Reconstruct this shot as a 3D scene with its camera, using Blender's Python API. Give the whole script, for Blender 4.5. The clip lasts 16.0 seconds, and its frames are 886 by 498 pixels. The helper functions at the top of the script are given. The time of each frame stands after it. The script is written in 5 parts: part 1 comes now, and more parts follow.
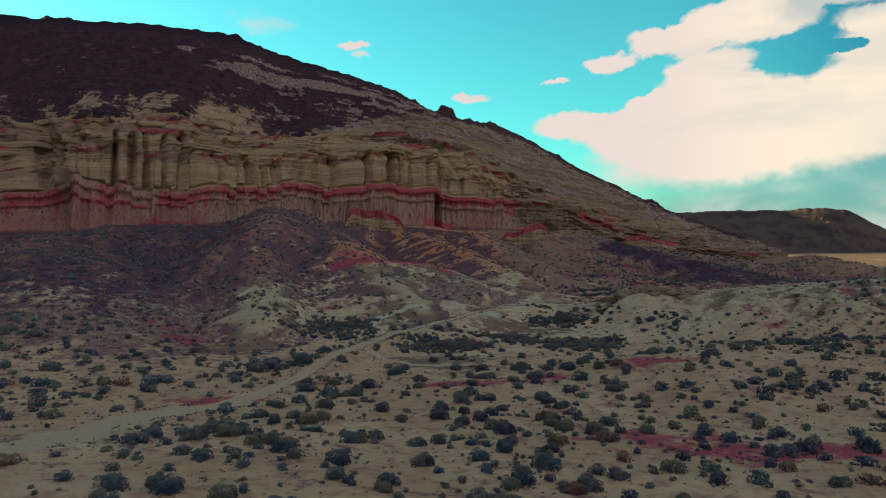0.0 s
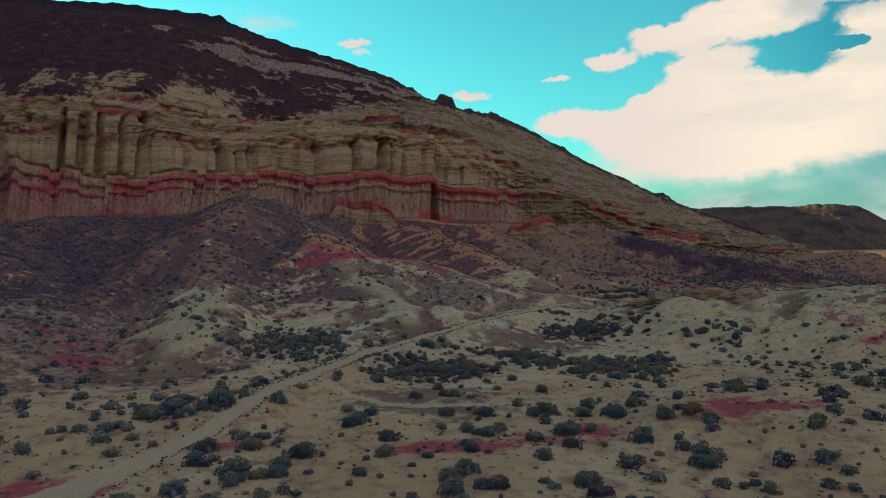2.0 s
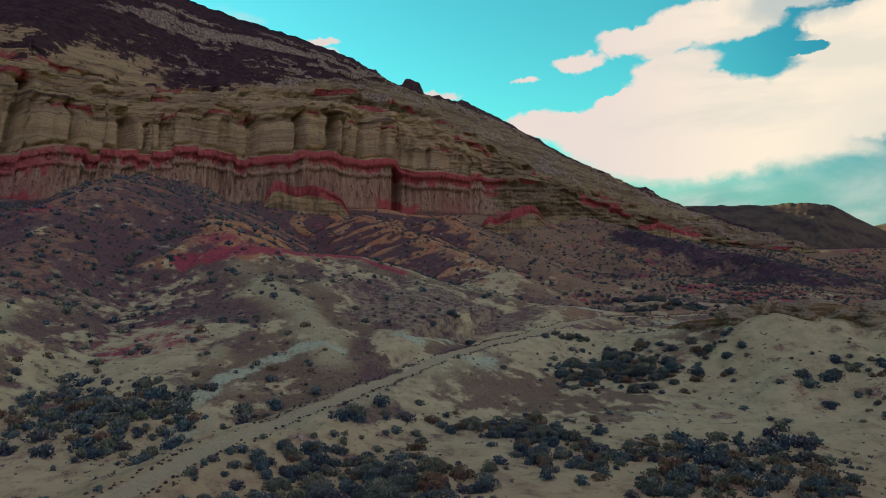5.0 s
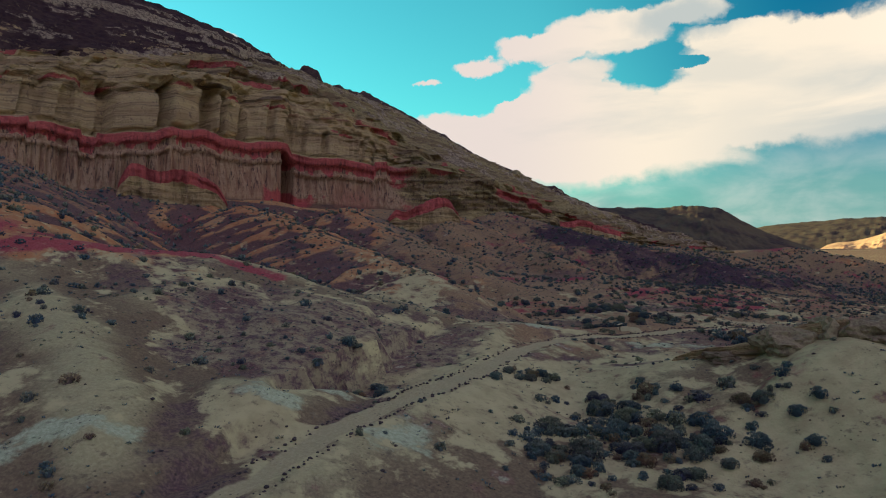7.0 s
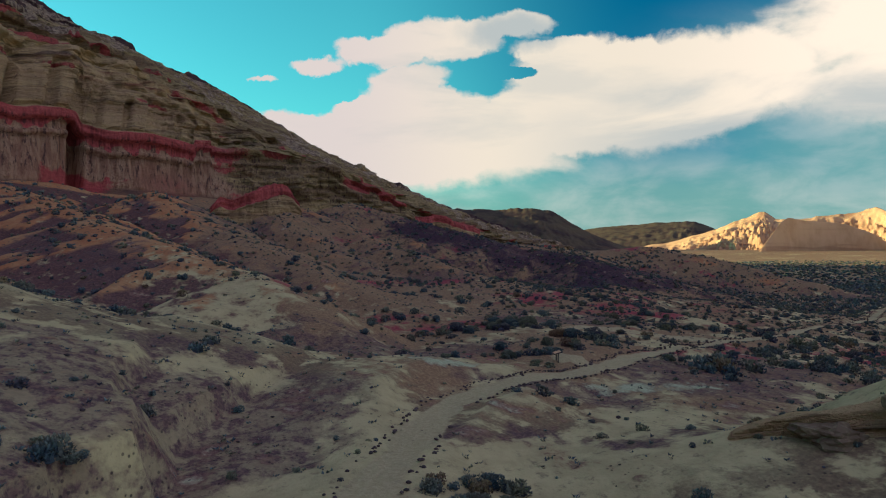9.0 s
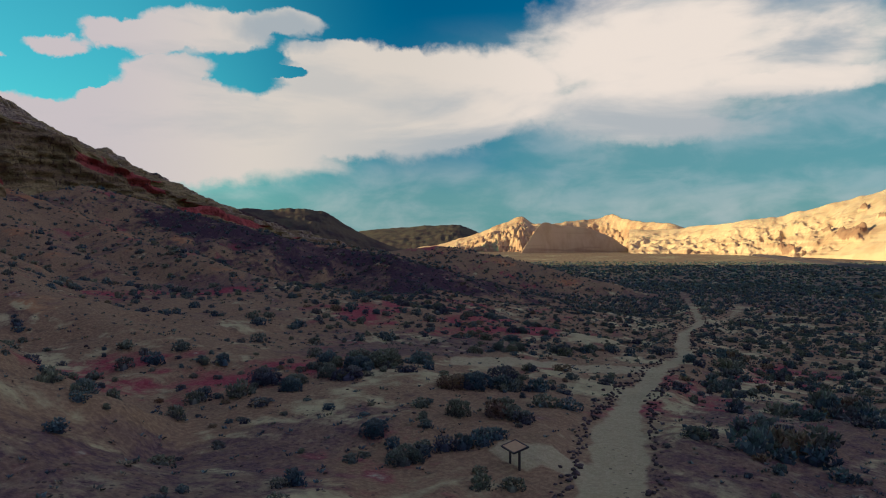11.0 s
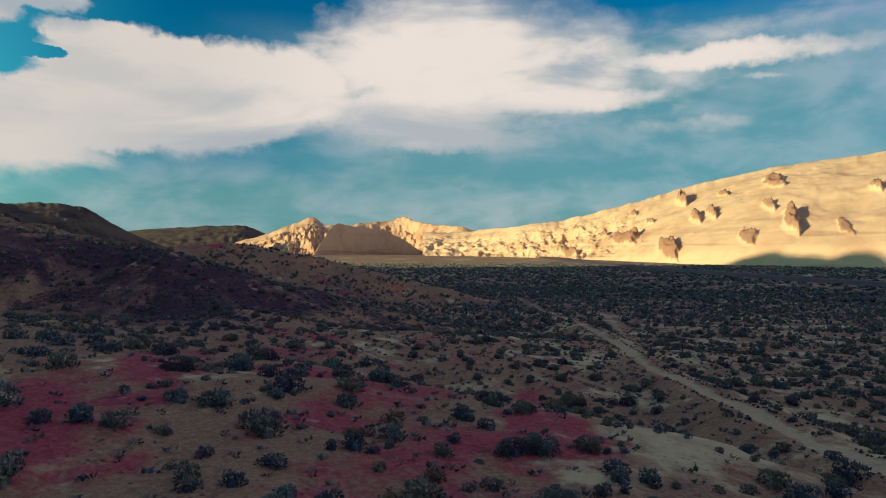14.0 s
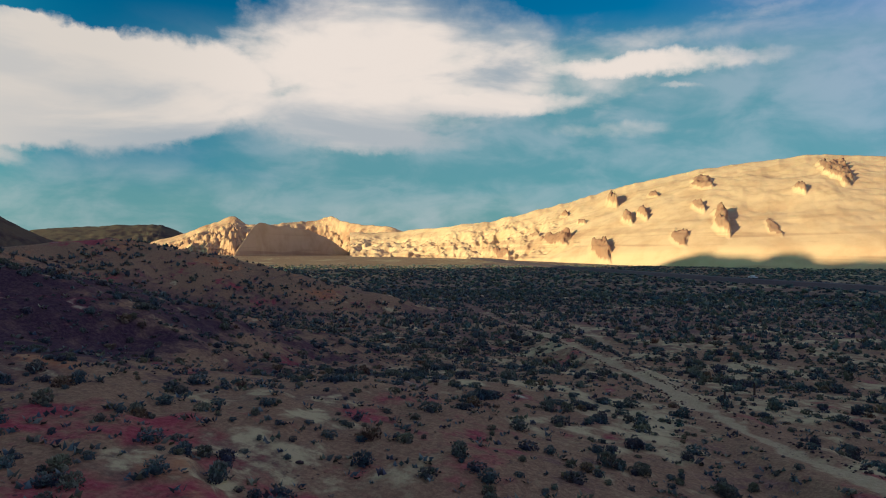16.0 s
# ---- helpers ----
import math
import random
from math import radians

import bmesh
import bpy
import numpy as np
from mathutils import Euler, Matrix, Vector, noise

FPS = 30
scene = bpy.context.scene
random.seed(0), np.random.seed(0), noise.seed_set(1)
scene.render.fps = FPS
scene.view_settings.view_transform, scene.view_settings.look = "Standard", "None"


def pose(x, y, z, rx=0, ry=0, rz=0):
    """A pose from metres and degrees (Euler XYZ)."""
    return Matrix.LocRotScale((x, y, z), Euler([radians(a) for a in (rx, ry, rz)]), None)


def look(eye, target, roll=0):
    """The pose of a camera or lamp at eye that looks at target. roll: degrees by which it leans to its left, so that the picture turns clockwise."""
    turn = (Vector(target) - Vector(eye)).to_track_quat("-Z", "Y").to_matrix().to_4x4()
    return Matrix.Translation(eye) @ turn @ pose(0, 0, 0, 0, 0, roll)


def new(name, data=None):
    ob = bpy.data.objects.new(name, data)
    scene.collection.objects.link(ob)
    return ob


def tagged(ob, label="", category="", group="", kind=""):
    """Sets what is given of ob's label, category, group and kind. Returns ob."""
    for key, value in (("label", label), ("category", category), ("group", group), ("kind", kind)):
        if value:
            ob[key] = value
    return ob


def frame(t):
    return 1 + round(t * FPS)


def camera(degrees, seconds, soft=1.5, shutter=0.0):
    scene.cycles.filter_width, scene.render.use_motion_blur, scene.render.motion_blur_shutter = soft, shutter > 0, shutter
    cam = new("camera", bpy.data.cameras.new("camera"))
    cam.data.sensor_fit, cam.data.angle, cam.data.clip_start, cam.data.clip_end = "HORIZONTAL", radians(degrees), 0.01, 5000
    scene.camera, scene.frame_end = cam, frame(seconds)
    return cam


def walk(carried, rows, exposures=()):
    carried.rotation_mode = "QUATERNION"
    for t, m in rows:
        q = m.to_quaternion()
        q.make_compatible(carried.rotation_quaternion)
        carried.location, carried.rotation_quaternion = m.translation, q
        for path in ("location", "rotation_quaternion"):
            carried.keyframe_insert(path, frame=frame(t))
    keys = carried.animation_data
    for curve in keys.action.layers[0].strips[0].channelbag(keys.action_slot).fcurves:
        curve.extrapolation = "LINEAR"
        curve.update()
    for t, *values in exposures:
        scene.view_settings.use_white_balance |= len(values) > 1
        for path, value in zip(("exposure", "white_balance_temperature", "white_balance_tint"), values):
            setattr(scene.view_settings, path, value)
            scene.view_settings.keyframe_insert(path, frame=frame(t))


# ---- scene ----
cam = camera(65.8, 16.0, soft=1.1)
METRES, EYE, TILT, LEAN, TURN = 240.0, 10.32, 3.065, 3.01, 0.0
ROWS = [
    (0.0, 0.0, 0.0, 0.0, 0.15, -2.82, -3.08),
    (0.5, 0.0018, 0.0319, -0.002, 0.18, -2.88, -3.05),
    (1.0, 0.0036, 0.0638, -0.0048, 0.19, -2.94, -3.04),
    (1.5, 0.0053, 0.0956, -0.0074, 0.23, -2.98, -3.01),
    (2.0, 0.0068, 0.1275, -0.0102, 0.24, -2.99, -2.99),
    (2.5, 0.0083, 0.1597, -0.0127, 0.26, -3.01, -2.98),
    (3.0, 0.0098, 0.1917, -0.0151, 0.28, -3.01, -2.96),
    (5.5, 0.0176, 0.3492, -0.027, -3.98, -2.73, -3.22),
    (6.0, 0.0192, 0.3807, -0.0293, -5.99, -2.58, -3.31),
    (6.5, 0.0217, 0.4122, -0.0317, -7.97, -2.43, -3.4),
    (7.0, 0.0248, 0.4434, -0.034, -10.49, -2.24, -3.49),
    (7.5, 0.0288, 0.4743, -0.0362, -13.25, -2.03, -3.62),
    (8.0, 0.0336, 0.5048, -0.0386, -16.36, -1.79, -3.76),
    (10.5, 0.077, 0.6515, -0.0478, -37.96, -0.15, -4.25),
    (11.0, 0.0907, 0.6797, -0.0496, -43.07, 0.33, -4.26),
    (11.5, 0.1061, 0.7067, -0.0512, -48.64, 0.84, -4.28),
    (12.0, 0.1234, 0.7327, -0.0526, -54.42, 1.3, -4.24),
    (12.5, 0.1425, 0.7574, -0.0538, -57.08, 1.56, -4.14),
    (13.0, 0.1635, 0.7798, -0.0542, -57.73, 1.61, -4.14),
    (13.5, 0.1856, 0.8008, -0.0544, -59.2, 1.74, -4.15),
    (14.0, 0.209, 0.8204, -0.0546, -60.73, 1.87, -4.14),
    (14.5, 0.2332, 0.8387, -0.0546, -62.63, 1.99, -4.15),
    (15.0, 0.2585, 0.8562, -0.0546, -64.64, 2.17, -4.08),
    (15.5, 0.2843, 0.8725, -0.0545, -65.78, 2.29, -4.12),
    (16.0, 0.3109, 0.8876, -0.0542, -66.84, 2.41, -4.03),
]
PLACE = pose(0, 0, EYE, TILT, LEAN, TURN)
EXPOSURES = [(0.0, 0.05, 5920, 10), (8.0, 0.03, 5780, 9), (11.0, -0.42, 5380, 13), (16.0, -0.42, 5320, 13)]
walk(cam, [(t, PLACE @ pose(METRES * x, METRES * y, METRES * z, 90 + pitch, roll, yaw)) for t, x, y, z, yaw, pitch, roll in ROWS], EXPOSURES)


# ---- world, sun ----
SUN_FROM = Vector((-0.85, 0.53, 0.158)).normalized()
world = bpy.data.worlds.new("sky")
scene.world = world
world.use_nodes = True


class Net:
    """Short hand for node trees."""

    def __init__(self, tree):
        self.tree = tree
        tree.nodes.clear()

    def node(self, kind, inputs=(), **props):
        n = self.tree.nodes.new(kind)
        for k, v in props.items():
            setattr(n, k, v)
        for k, v in dict(inputs).items():
            sock = n.inputs[k]
            if isinstance(v, bpy.types.NodeSocket):
                self.tree.links.new(v, sock)
            else:
                sock.default_value = v
        return n

    def math(self, op, a, b=0.0, c=0.0, clamp=False):
        n = self.node("ShaderNodeMath", {0: a, 1: b, 2: c}, operation=op, use_clamp=clamp)
        return n.outputs[0]

    def vmath(self, op, a, b=(0, 0, 0)):
        n = self.node("ShaderNodeVectorMath", {0: a, 1: b}, operation=op)
        return n.outputs["Value"] if op in ("LENGTH", "DOT_PRODUCT", "DISTANCE") else n.outputs["Vector"]

    def noise(self, vec, scale, detail=4.0, rough=0.55, distortion=0.0):
        n = self.node("ShaderNodeTexNoise", {"Vector": vec, "Scale": scale, "Detail": detail, "Roughness": rough, "Distortion": distortion})
        return n.outputs["Fac"]

    def step(self, v, lo, hi, a=0.0, b=1.0, smooth=True):
        n = self.node("ShaderNodeMapRange", {0: v, 1: lo, 2: hi, 3: a, 4: b}, interpolation_type="SMOOTHSTEP" if smooth else "LINEAR")
        return n.outputs[0]

    def mix(self, f, a, b, blend="MIX"):
        n = self.node("ShaderNodeMix", data_type="RGBA", blend_type=blend)
        for sock, v in ((n.inputs[0], f), (n.inputs[6], a), (n.inputs[7], b)):
            if isinstance(v, bpy.types.NodeSocket):
                self.tree.links.new(v, sock)
            else:
                sock.default_value = (*v, 1) if isinstance(v, tuple) else v
        return n.outputs[2]

    def ramp(self, f, stops):
        n = self.node("ShaderNodeValToRGB", {0: f})
        el = n.color_ramp.elements
        while len(el) < len(stops):
            el.new(0.5)
        for e, (p, c) in zip(el, stops):
            e.position, e.color = p, (*c, 1)
        return n.outputs[0]

    def attr(self, name):
        return self.node("ShaderNodeAttribute", attribute_name=name).outputs["Fac"]


def build_sky():
    n = Net(world.node_tree)
    ray = n.node("ShaderNodeTexCoord").outputs["Generated"]
    xyz = n.node("ShaderNodeSeparateXYZ", {0: ray}).outputs
    az = n.math("MULTIPLY", n.math("ARCTAN2", xyz[0], xyz[1]), 57.2958)
    el = n.math("MULTIPLY", n.math("ARCSINE", xyz[2]), 57.2958)
    dome = n.node("ShaderNodeCombineXYZ", {0: az, 1: el, 2: 0.0}).outputs[0]
    sky = n.node("ShaderNodeTexSky", sky_type="NISHITA", sun_disc=False, sun_elevation=math.asin(SUN_FROM.z),
                 sun_rotation=math.atan2(SUN_FROM.x, SUN_FROM.y), air_density=1.0, dust_density=0.6, ozone_density=2.0)
    # clear sky, deeper to the right
    deep = n.step(az, 16.0, 42.0)
    tint = n.mix(deep, SKY_NEAR, SKY_FAR)
    clear = n.mix(1.0, sky.outputs[0], tint, "MULTIPLY")
    # cloud banks: azimuth, elevation, half-widths, weight
    wob = n.node("ShaderNodeTexNoise", {"Vector": dome, "Scale": 0.22, "Detail": 5.0, "Roughness": 0.6}).outputs["Color"]
    warped = n.vmath("ADD", dome, n.vmath("MULTIPLY", n.vmath("SUBTRACT", wob, (0.5, 0.5, 0.5)), (2.6, 1.5, 0)))
    crisp = n.node("ShaderNodeTexNoise", {"Vector": dome, "Scale": 0.75, "Detail": 7.0, "Roughness": 0.6}).outputs["Color"]
    warped = n.vmath("ADD", warped, n.vmath("MULTIPLY", n.vmath("SUBTRACT", crisp, (0.5, 0.5, 0.5)), (1.7, 1.2, 0)))
    cover = None
    for a, e, ra, re, w in BANKS:
        d = n.vmath("LENGTH", n.vmath("MULTIPLY", n.vmath("SUBTRACT", warped, (a, e, 0)), (1 / ra, 1 / re, 0)))
        v = n.math("MULTIPLY", n.math("SUBTRACT", 1.0, n.math("MULTIPLY", d, d), clamp=True), w)
        cover = v if cover is None else n.math("ADD", cover, v)
    puff = n.noise(n.vmath("MULTIPLY", dome, (0.16, 0.34, 0)), 1.0, 7.0, 0.55, 0.3)
    # unseen cloud overhead and behind, added to set the colour of the fill light
    high = n.step(el, 21.0, 40.0)
    broken = n.math("MULTIPLY", n.step(n.noise(n.vmath("MULTIPLY", ray, (1, 1, 2.2)), 2.2, 6.0), 0.3, 0.5), high)
    behind = n.step(n.math("ABSOLUTE", n.math("SUBTRACT", az, 30.0)), 82.0, 112.0)
    broken = n.math("ADD", broken, n.math("MULTIPLY", n.math("MULTIPLY", behind, n.step(el, 38.0, 24.0)), n.step(puff, 0.35, 0.5)))
    field = n.math("ADD", n.math("ADD", cover, n.math("MULTIPLY", n.math("SUBTRACT", puff, 0.5), 1.15)), broken)
    dense = n.step(field, n.step(el, 10.0, 4.0, 0.2, 0.0), n.math("ADD", n.step(el, 11.0, 5.0, 0.62, 1.0), n.step(az, 42.0, 62.0, 0.0, 0.65)))
    # shading of the banks: thick grey bellies, bright rims
    streak = n.noise(n.vmath("MULTIPLY", dome, (0.05, 0.22, 0)), 1.0, 6.0, 0.55, 0.4)
    grey = n.math("MULTIPLY", n.step(streak, 0.46, 0.66), n.step(az, 40.0, 80.0, 0.35, 1.0))
    low = n.math("MULTIPLY", n.step(n.math("ADD", el, n.math("MULTIPLY", n.math("SUBTRACT", streak, 0.5), -22.0)), 15.0, 8.0), n.step(az, 26.0, 46.0, 0.0, 0.8))
    grey = n.math("MAXIMUM", grey, low)
    belly = n.vmath("LENGTH", n.vmath("MULTIPLY", n.vmath("SUBTRACT", warped, (30.0, 17.7, 0)), (1 / 5.5, 1 / 1.9, 0)))
    grey = n.math("MAXIMUM", grey, n.step(belly, 1.1, 0.4, 0.0, 0.85))
    light = n.mix(n.step(az, 14.0, 30.0), CLOUD_LIGHT, (10.3, 8.4, 6.0))
    light = n.mix(n.step(az, 38.0, 56.0), light, (12.3, 9.8, 7.0))
    white = n.mix(grey, light, CLOUD_GREY)
    # low veil of grey stratus near the horizon
    veil = n.math("MULTIPLY", n.math("MULTIPLY", n.step(el, 11.0, 3.0), n.step(az, 8.0, 22.0)), n.step(streak, 0.33, 0.62, 0.72, 0.97))
    veilc = n.mix(n.step(puff, 0.35, 0.7), VEIL_DARK, VEIL_LIGHT)
    haze = n.math("MULTIPLY", n.step(az, 36.0, 58.0), n.step(el, 20.0, 15.0, 0.0, 0.72))
    base = n.mix(n.math("MAXIMUM", veil, haze), clear, veilc)
    # bright unseen sky patch, added behind the view as a soft key light
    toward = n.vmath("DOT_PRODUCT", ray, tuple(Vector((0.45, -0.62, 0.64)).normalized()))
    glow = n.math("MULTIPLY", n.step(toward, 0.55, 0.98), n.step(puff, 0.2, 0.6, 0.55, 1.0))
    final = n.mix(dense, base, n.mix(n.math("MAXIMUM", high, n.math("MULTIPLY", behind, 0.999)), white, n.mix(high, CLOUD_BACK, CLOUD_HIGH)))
    final = n.mix(glow, final, KEY_GLOW)
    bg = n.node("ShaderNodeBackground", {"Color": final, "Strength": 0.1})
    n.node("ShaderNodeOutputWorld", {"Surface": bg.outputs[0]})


SKY_NEAR, SKY_FAR = (1.0, 3.0, 2.15), (0.1, 0.95, 1.12)
CLOUD_LIGHT, CLOUD_GREY, CLOUD_HIGH = (8.6, 7.0, 5.8), (5.0, 5.3, 4.8), (1.35, 1.13, 2.3)
VEIL_DARK, VEIL_LIGHT = (2.5, 4.5, 3.7), (5.4, 6.1, 5.0)
# off-view sky: fill cloud behind, and the added key patch
CLOUD_BACK, KEY_GLOW = (1.7, 1.45, 2.45), (7.3, 6.4, 8.1)
BANKS = [
    (25, 9.5, 14, 4.2, 1.5), (10.6, 10.4, 3.6, 1.3, 1.0), (14.5, 9.6, 4.5, 1.8, 0.9), (17, 11.4, 2.4, 1.5, 1.0), (21, 12.6, 4.2, 2.4, 1.0), (19, 7, 9, 2.6, 0.9),
    (13.6, 15.1, 3.0, 0.8, 1.0), (18.5, 16.3, 4.2, 1.3, 1.2), (24, 17.3, 5.6, 2.0, 1.2), (30, 18.3, 4.6, 1.2, 1.0), (21.5, 14.6, 4, 1.2, 0.8),
    (28.4, 14.5, 3.6, 0.65, -2.3), (13.4, 12.6, 3.4, 0.6, -1.6), (36, 13.5, 8, 4.2, 1.3), (44, 13.2, 9, 4.6, 1.3), (40, 10, 10, 2.6, 0.8), (33, 16.4, 4, 1.2, 0.7),
    (62, 16, 15, 8, 1.4), (58, 11, 9, 3, 0.6), (78, 15, 10, 5, 0.7), (86, 15.3, 11, 1.1, 1.0), (92, 17.5, 12, 1.3, 0.5), (86.4, 13.5, 2.2, 0.35, 0.6), (88, 12.4, 10, 1.4, -0.3), (72, 12.6, 9, 1.0, 0.6), (64, 9.5, 8, 1.0, 0.5), (82, 10.4, 9, 0.8, 0.5), (93, 19, 8, 1.2, 0.5), (41, 20.6, 8.0, 2.1, -1.8),
    (-7.2, 16.7, 1.7, 0.5, 0.8), (-6.6, 15.9, 1.2, 0.4, 0.4), (9.3, 13.75, 1.3, 0.33, 0.9), (2.3, 12.7, 2.2, 0.6, 0.8), (-15, 17.8, 4, 1.4, 0.3),
]
build_sky()

sun = new("sun", bpy.data.lights.new("sun", "SUN"))
sun.data.energy, sun.data.angle, sun.data.color = 10.5, radians(0.6), (1.0, 0.69, 0.34)
sun.matrix_world = look(SUN_FROM * 500, (0, 0, 0))

# == terrain ==
_P = np.random.RandomState(7).permutation(512)
_P = np.concatenate([_P, _P, _P])
_G = np.stack([np.cos(np.arange(512) * 0.7853), np.sin(np.arange(512) * 0.7853)], 1)


def perlin(x, y):
    """Gradient noise, about -0.7 to 0.7, over arrays."""
    x, y = np.broadcast_arrays(np.asarray(x, float), np.asarray(y, float))
    xi, yi = np.floor(x).astype(int), np.floor(y).astype(int)
    fx, fy = x - xi, y - yi
    u, v = fx * fx * fx * (fx * (fx * 6 - 15) + 10), fy * fy * fy * (fy * (fy * 6 - 15) + 10)

    def corner(dx, dy):
        g = _G[_P[_P[(xi + dx) & 511] + ((yi + dy) & 511)]]
        return g[..., 0] * (fx - dx) + g[..., 1] * (fy - dy)

    a, b = corner(0, 0), corner(1, 0)
    c, d = corner(0, 1), corner(1, 1)
    a = a + u * (b - a)
    return a + v * (c + u * (d - c) - a)


def fbm(x, y, octaves=4, gain=0.5):
    s, k, f = 0.0, 1.0, 1.0
    for i in range(octaves):
        s = s + k * perlin(x * f + 17.3 * i, y * f - 9.1 * i)
        k, f = k * gain, f * 2.03
    return s


def ease(lo, hi, v):
    t = np.clip((v - lo) / (hi - lo), 0, 1)
    return t * t * (3 - 2 * t)


def along(x, y, line):
    """Distance to a line of (x, y, z), and z and run at the nearest place on it."""
    best, zz, run, walked = np.full(np.shape(x), 1e9), np.zeros(np.shape(x)), np.zeros(np.shape(x)), 0.0
    for a, b in zip(line, line[1:]):
        dx, dy = b[0] - a[0], b[1] - a[1]
        ll = math.hypot(dx, dy)
        t = np.clip(((x - a[0]) * dx + (y - a[1]) * dy) / (ll * ll), 0, 1)
        d = np.hypot(x - a[0] - t * dx, y - a[1] - t * dy)
        near = d < best
        best = np.where(near, d, best)
        zz = np.where(near, a[2] + t * (b[2] - a[2]), zz)
        run = np.where(near, walked + t * ll, run)
        walked += ll
    return best, zz, run


# the mountain's breaklines, from its unseen left end, extended to shade the start, to its tail
BASE = [(-330, 20, 18), (-215, 170, 17), (-145, 225, 17), (-116, 222, 17), (-94, 235, 19), (-72, 262, 22), (-43, 285, 22), (-1, 312, 22), (44, 320, 20), (86, 326, 14), (143, 358, 8.5), (196, 388, 3)]
RED = [(-337, 26, 34), (-222, 176, 31), (-150, 232, 30), (-120, 230, 35), (-97, 243, 32), (-74, 270, 36), (-44, 289, 37), (-1, 315, 39), (45, 325, 35), (88, 331, 22), (146, 364, 12), (200, 393, 6)]
COLUMNS = [(-350, 36, 52), (-232, 190, 45), (-159, 245, 42), (-127, 243, 50), (-103, 258, 50), (-79, 285, 51), (-46, 303, 55), (-1, 332, 55), (47, 345, 40), (92, 346, 22), (150, 378, 12.5), (206, 402, 6)]
RIM = [(-380, 50, 72), (-255, 225, 65), (-176, 272, 62), (-140, 268, 64), (-114, 285, 69), (-88, 320, 66), (-52, 340, 70), (-1, 370, 72), (52, 380, 47), (99, 380, 30), (160, 402, 13), (214, 412, 6)]
CREST = [(-560, 160, 150), (-380, 380, 155), (-271, 417, 154), (-220, 432, 156), (-156, 456, 157), (-110, 487, 149), (-45, 530, 138), (2, 599, 130), (60, 660, 129), (140, 660, 87), (190, 556, 42), (231, 500, 16)]

# spurs that run out from its foot: crest line, side slope, roundness of the crest
SPURS = [
    ([(-62, 250, 27), (-54, 215, 22.5), (-50, 197, 20.2), (-51.6, 186, 16.3), (-48, 176, 12), (-43, 160, 7), (-38, 145, 3.8), (-35, 133, 1.4), (-34, 124, -1), (-34, 117, -4.5)], 0.5, 3),
    ([(-51.6, 186, 16.3), (-56, 170, 10), (-55, 152, 4.2), (-56, 138, 0), (-57, 125, -3)], 0.45, 3),
    ([(-50, 195, 19.5), (-40, 184, 12.5), (-32, 174, 7.8), (-30, 168, 3.5)], 0.55, 2.5),
    ([(-56, 255, 26), (-42, 222, 19), (-33, 200, 15), (-25, 181, 11.2), (-18.5, 176, 8.2), (-15.5, 166, 5), (-11, 157.5, 3.6), (-8.5, 152, 1.8), (-6, 141, -0.9), (-5, 135, -3.8)], 0.5, 3.5),
    ([(-20, 177, 9), (-12, 181, 8), (-6, 183, 7.4), (2, 182.5, 5.2)], 0.45, 2.5),
    ([(-4, 184, 6.8), (4, 182, 4.6), (12.6, 182, 2.6), (20.7, 180, 0.2), (28, 171, -0.2), (33, 166, -2.4)], 0.2, 6),
    ([(1, 150.5, -0.3), (4.5, 149.8, -1), (7.5, 152.5, -1.4)], 0.5, 1),
    ([(-10, 268, 18), (3.5, 241, 12.4), (9, 222, 9.4), (16.5, 205, 6.2), (20.5, 197, 4.3), (26, 187, 0.5), (30, 180, -2)], 0.42, 2.5),
    ([(14, 285, 19), (22, 262, 12), (30, 240, 7), (36, 222, 3), (40, 208, 0)], 0.4, 3),
    ([(40, 300, 18), (44, 280, 11), (48, 262, 6), (52, 245, 2), (54, 235, -1)], 0.45, 3),
    ([(48, 305, 18), (56, 285, 11.5), (58, 268, 8.2), (60, 248, 5.4), (66, 235, 1.5), (70, 226, -2)], 0.5, 2.5),
    ([(62, 312, 20), (70, 303, 17), (78, 293, 13.9), (92, 284, 9.5), (103, 274, 6.8), (104, 263, 5.8), (107.5, 257.5, 3.9), (111, 251, 0.7), (113, 244, -2.5)], 0.48, 5),
    ([(104, 264, 5.6), (98, 254, 2.2), (95, 240, -0.8), (94, 234, -2.6)], 0.35, 4),
    ([(104, 272, 6.3), (118, 274, 3.8), (128, 266, 1), (133, 256, -2.2)], 0.36, 4),
    ([(62, 240, 2.6), (78, 247, 0.6), (97, 242, -0.4), (104, 236, -1.8), (125, 225, -4.6)], 0.14, 8),
    ([(150, 345, 6), (164, 337, 7.6), (178, 333, 9.2), (186, 326, 7.6), (192, 315, 5.4), (198, 302, 2), (206, 288, -2), (212, 278, -5)], 0.34, 4),
    ([(100, 325, 13), (112, 318, 9.6), (129, 319, 8.6), (141, 318, 7), (152, 308, 2), (158, 298, -3)], 0.3, 5),
    ([(38, 245, 3.4), (42, 228, 2), (40, 213, 0), (46, 205, -0.4), (42, 180, -1.2), (38, 170, -2.2)], 0.13, 9),
    ([(30, 162, -2.5), (38, 155, -0.3), (44.5, 151.8, 1.6), (52, 148.5, 1.4), (58, 146.5, 2.2), (69, 142, 3.8), (95, 130, 6), (130, 110, 7), (180, 70, 6)], 0.4, 5),
    ([(62, 96, -2.2), (34, 89, -3.1), (26, 93, -3.7), (18, 100, -5.6)], 0.16, 6),
    ([(-96, 165, 13), (-84, 150, 8), (-74, 135, 4), (-66, 118, -1)], 0.28, 9),
]


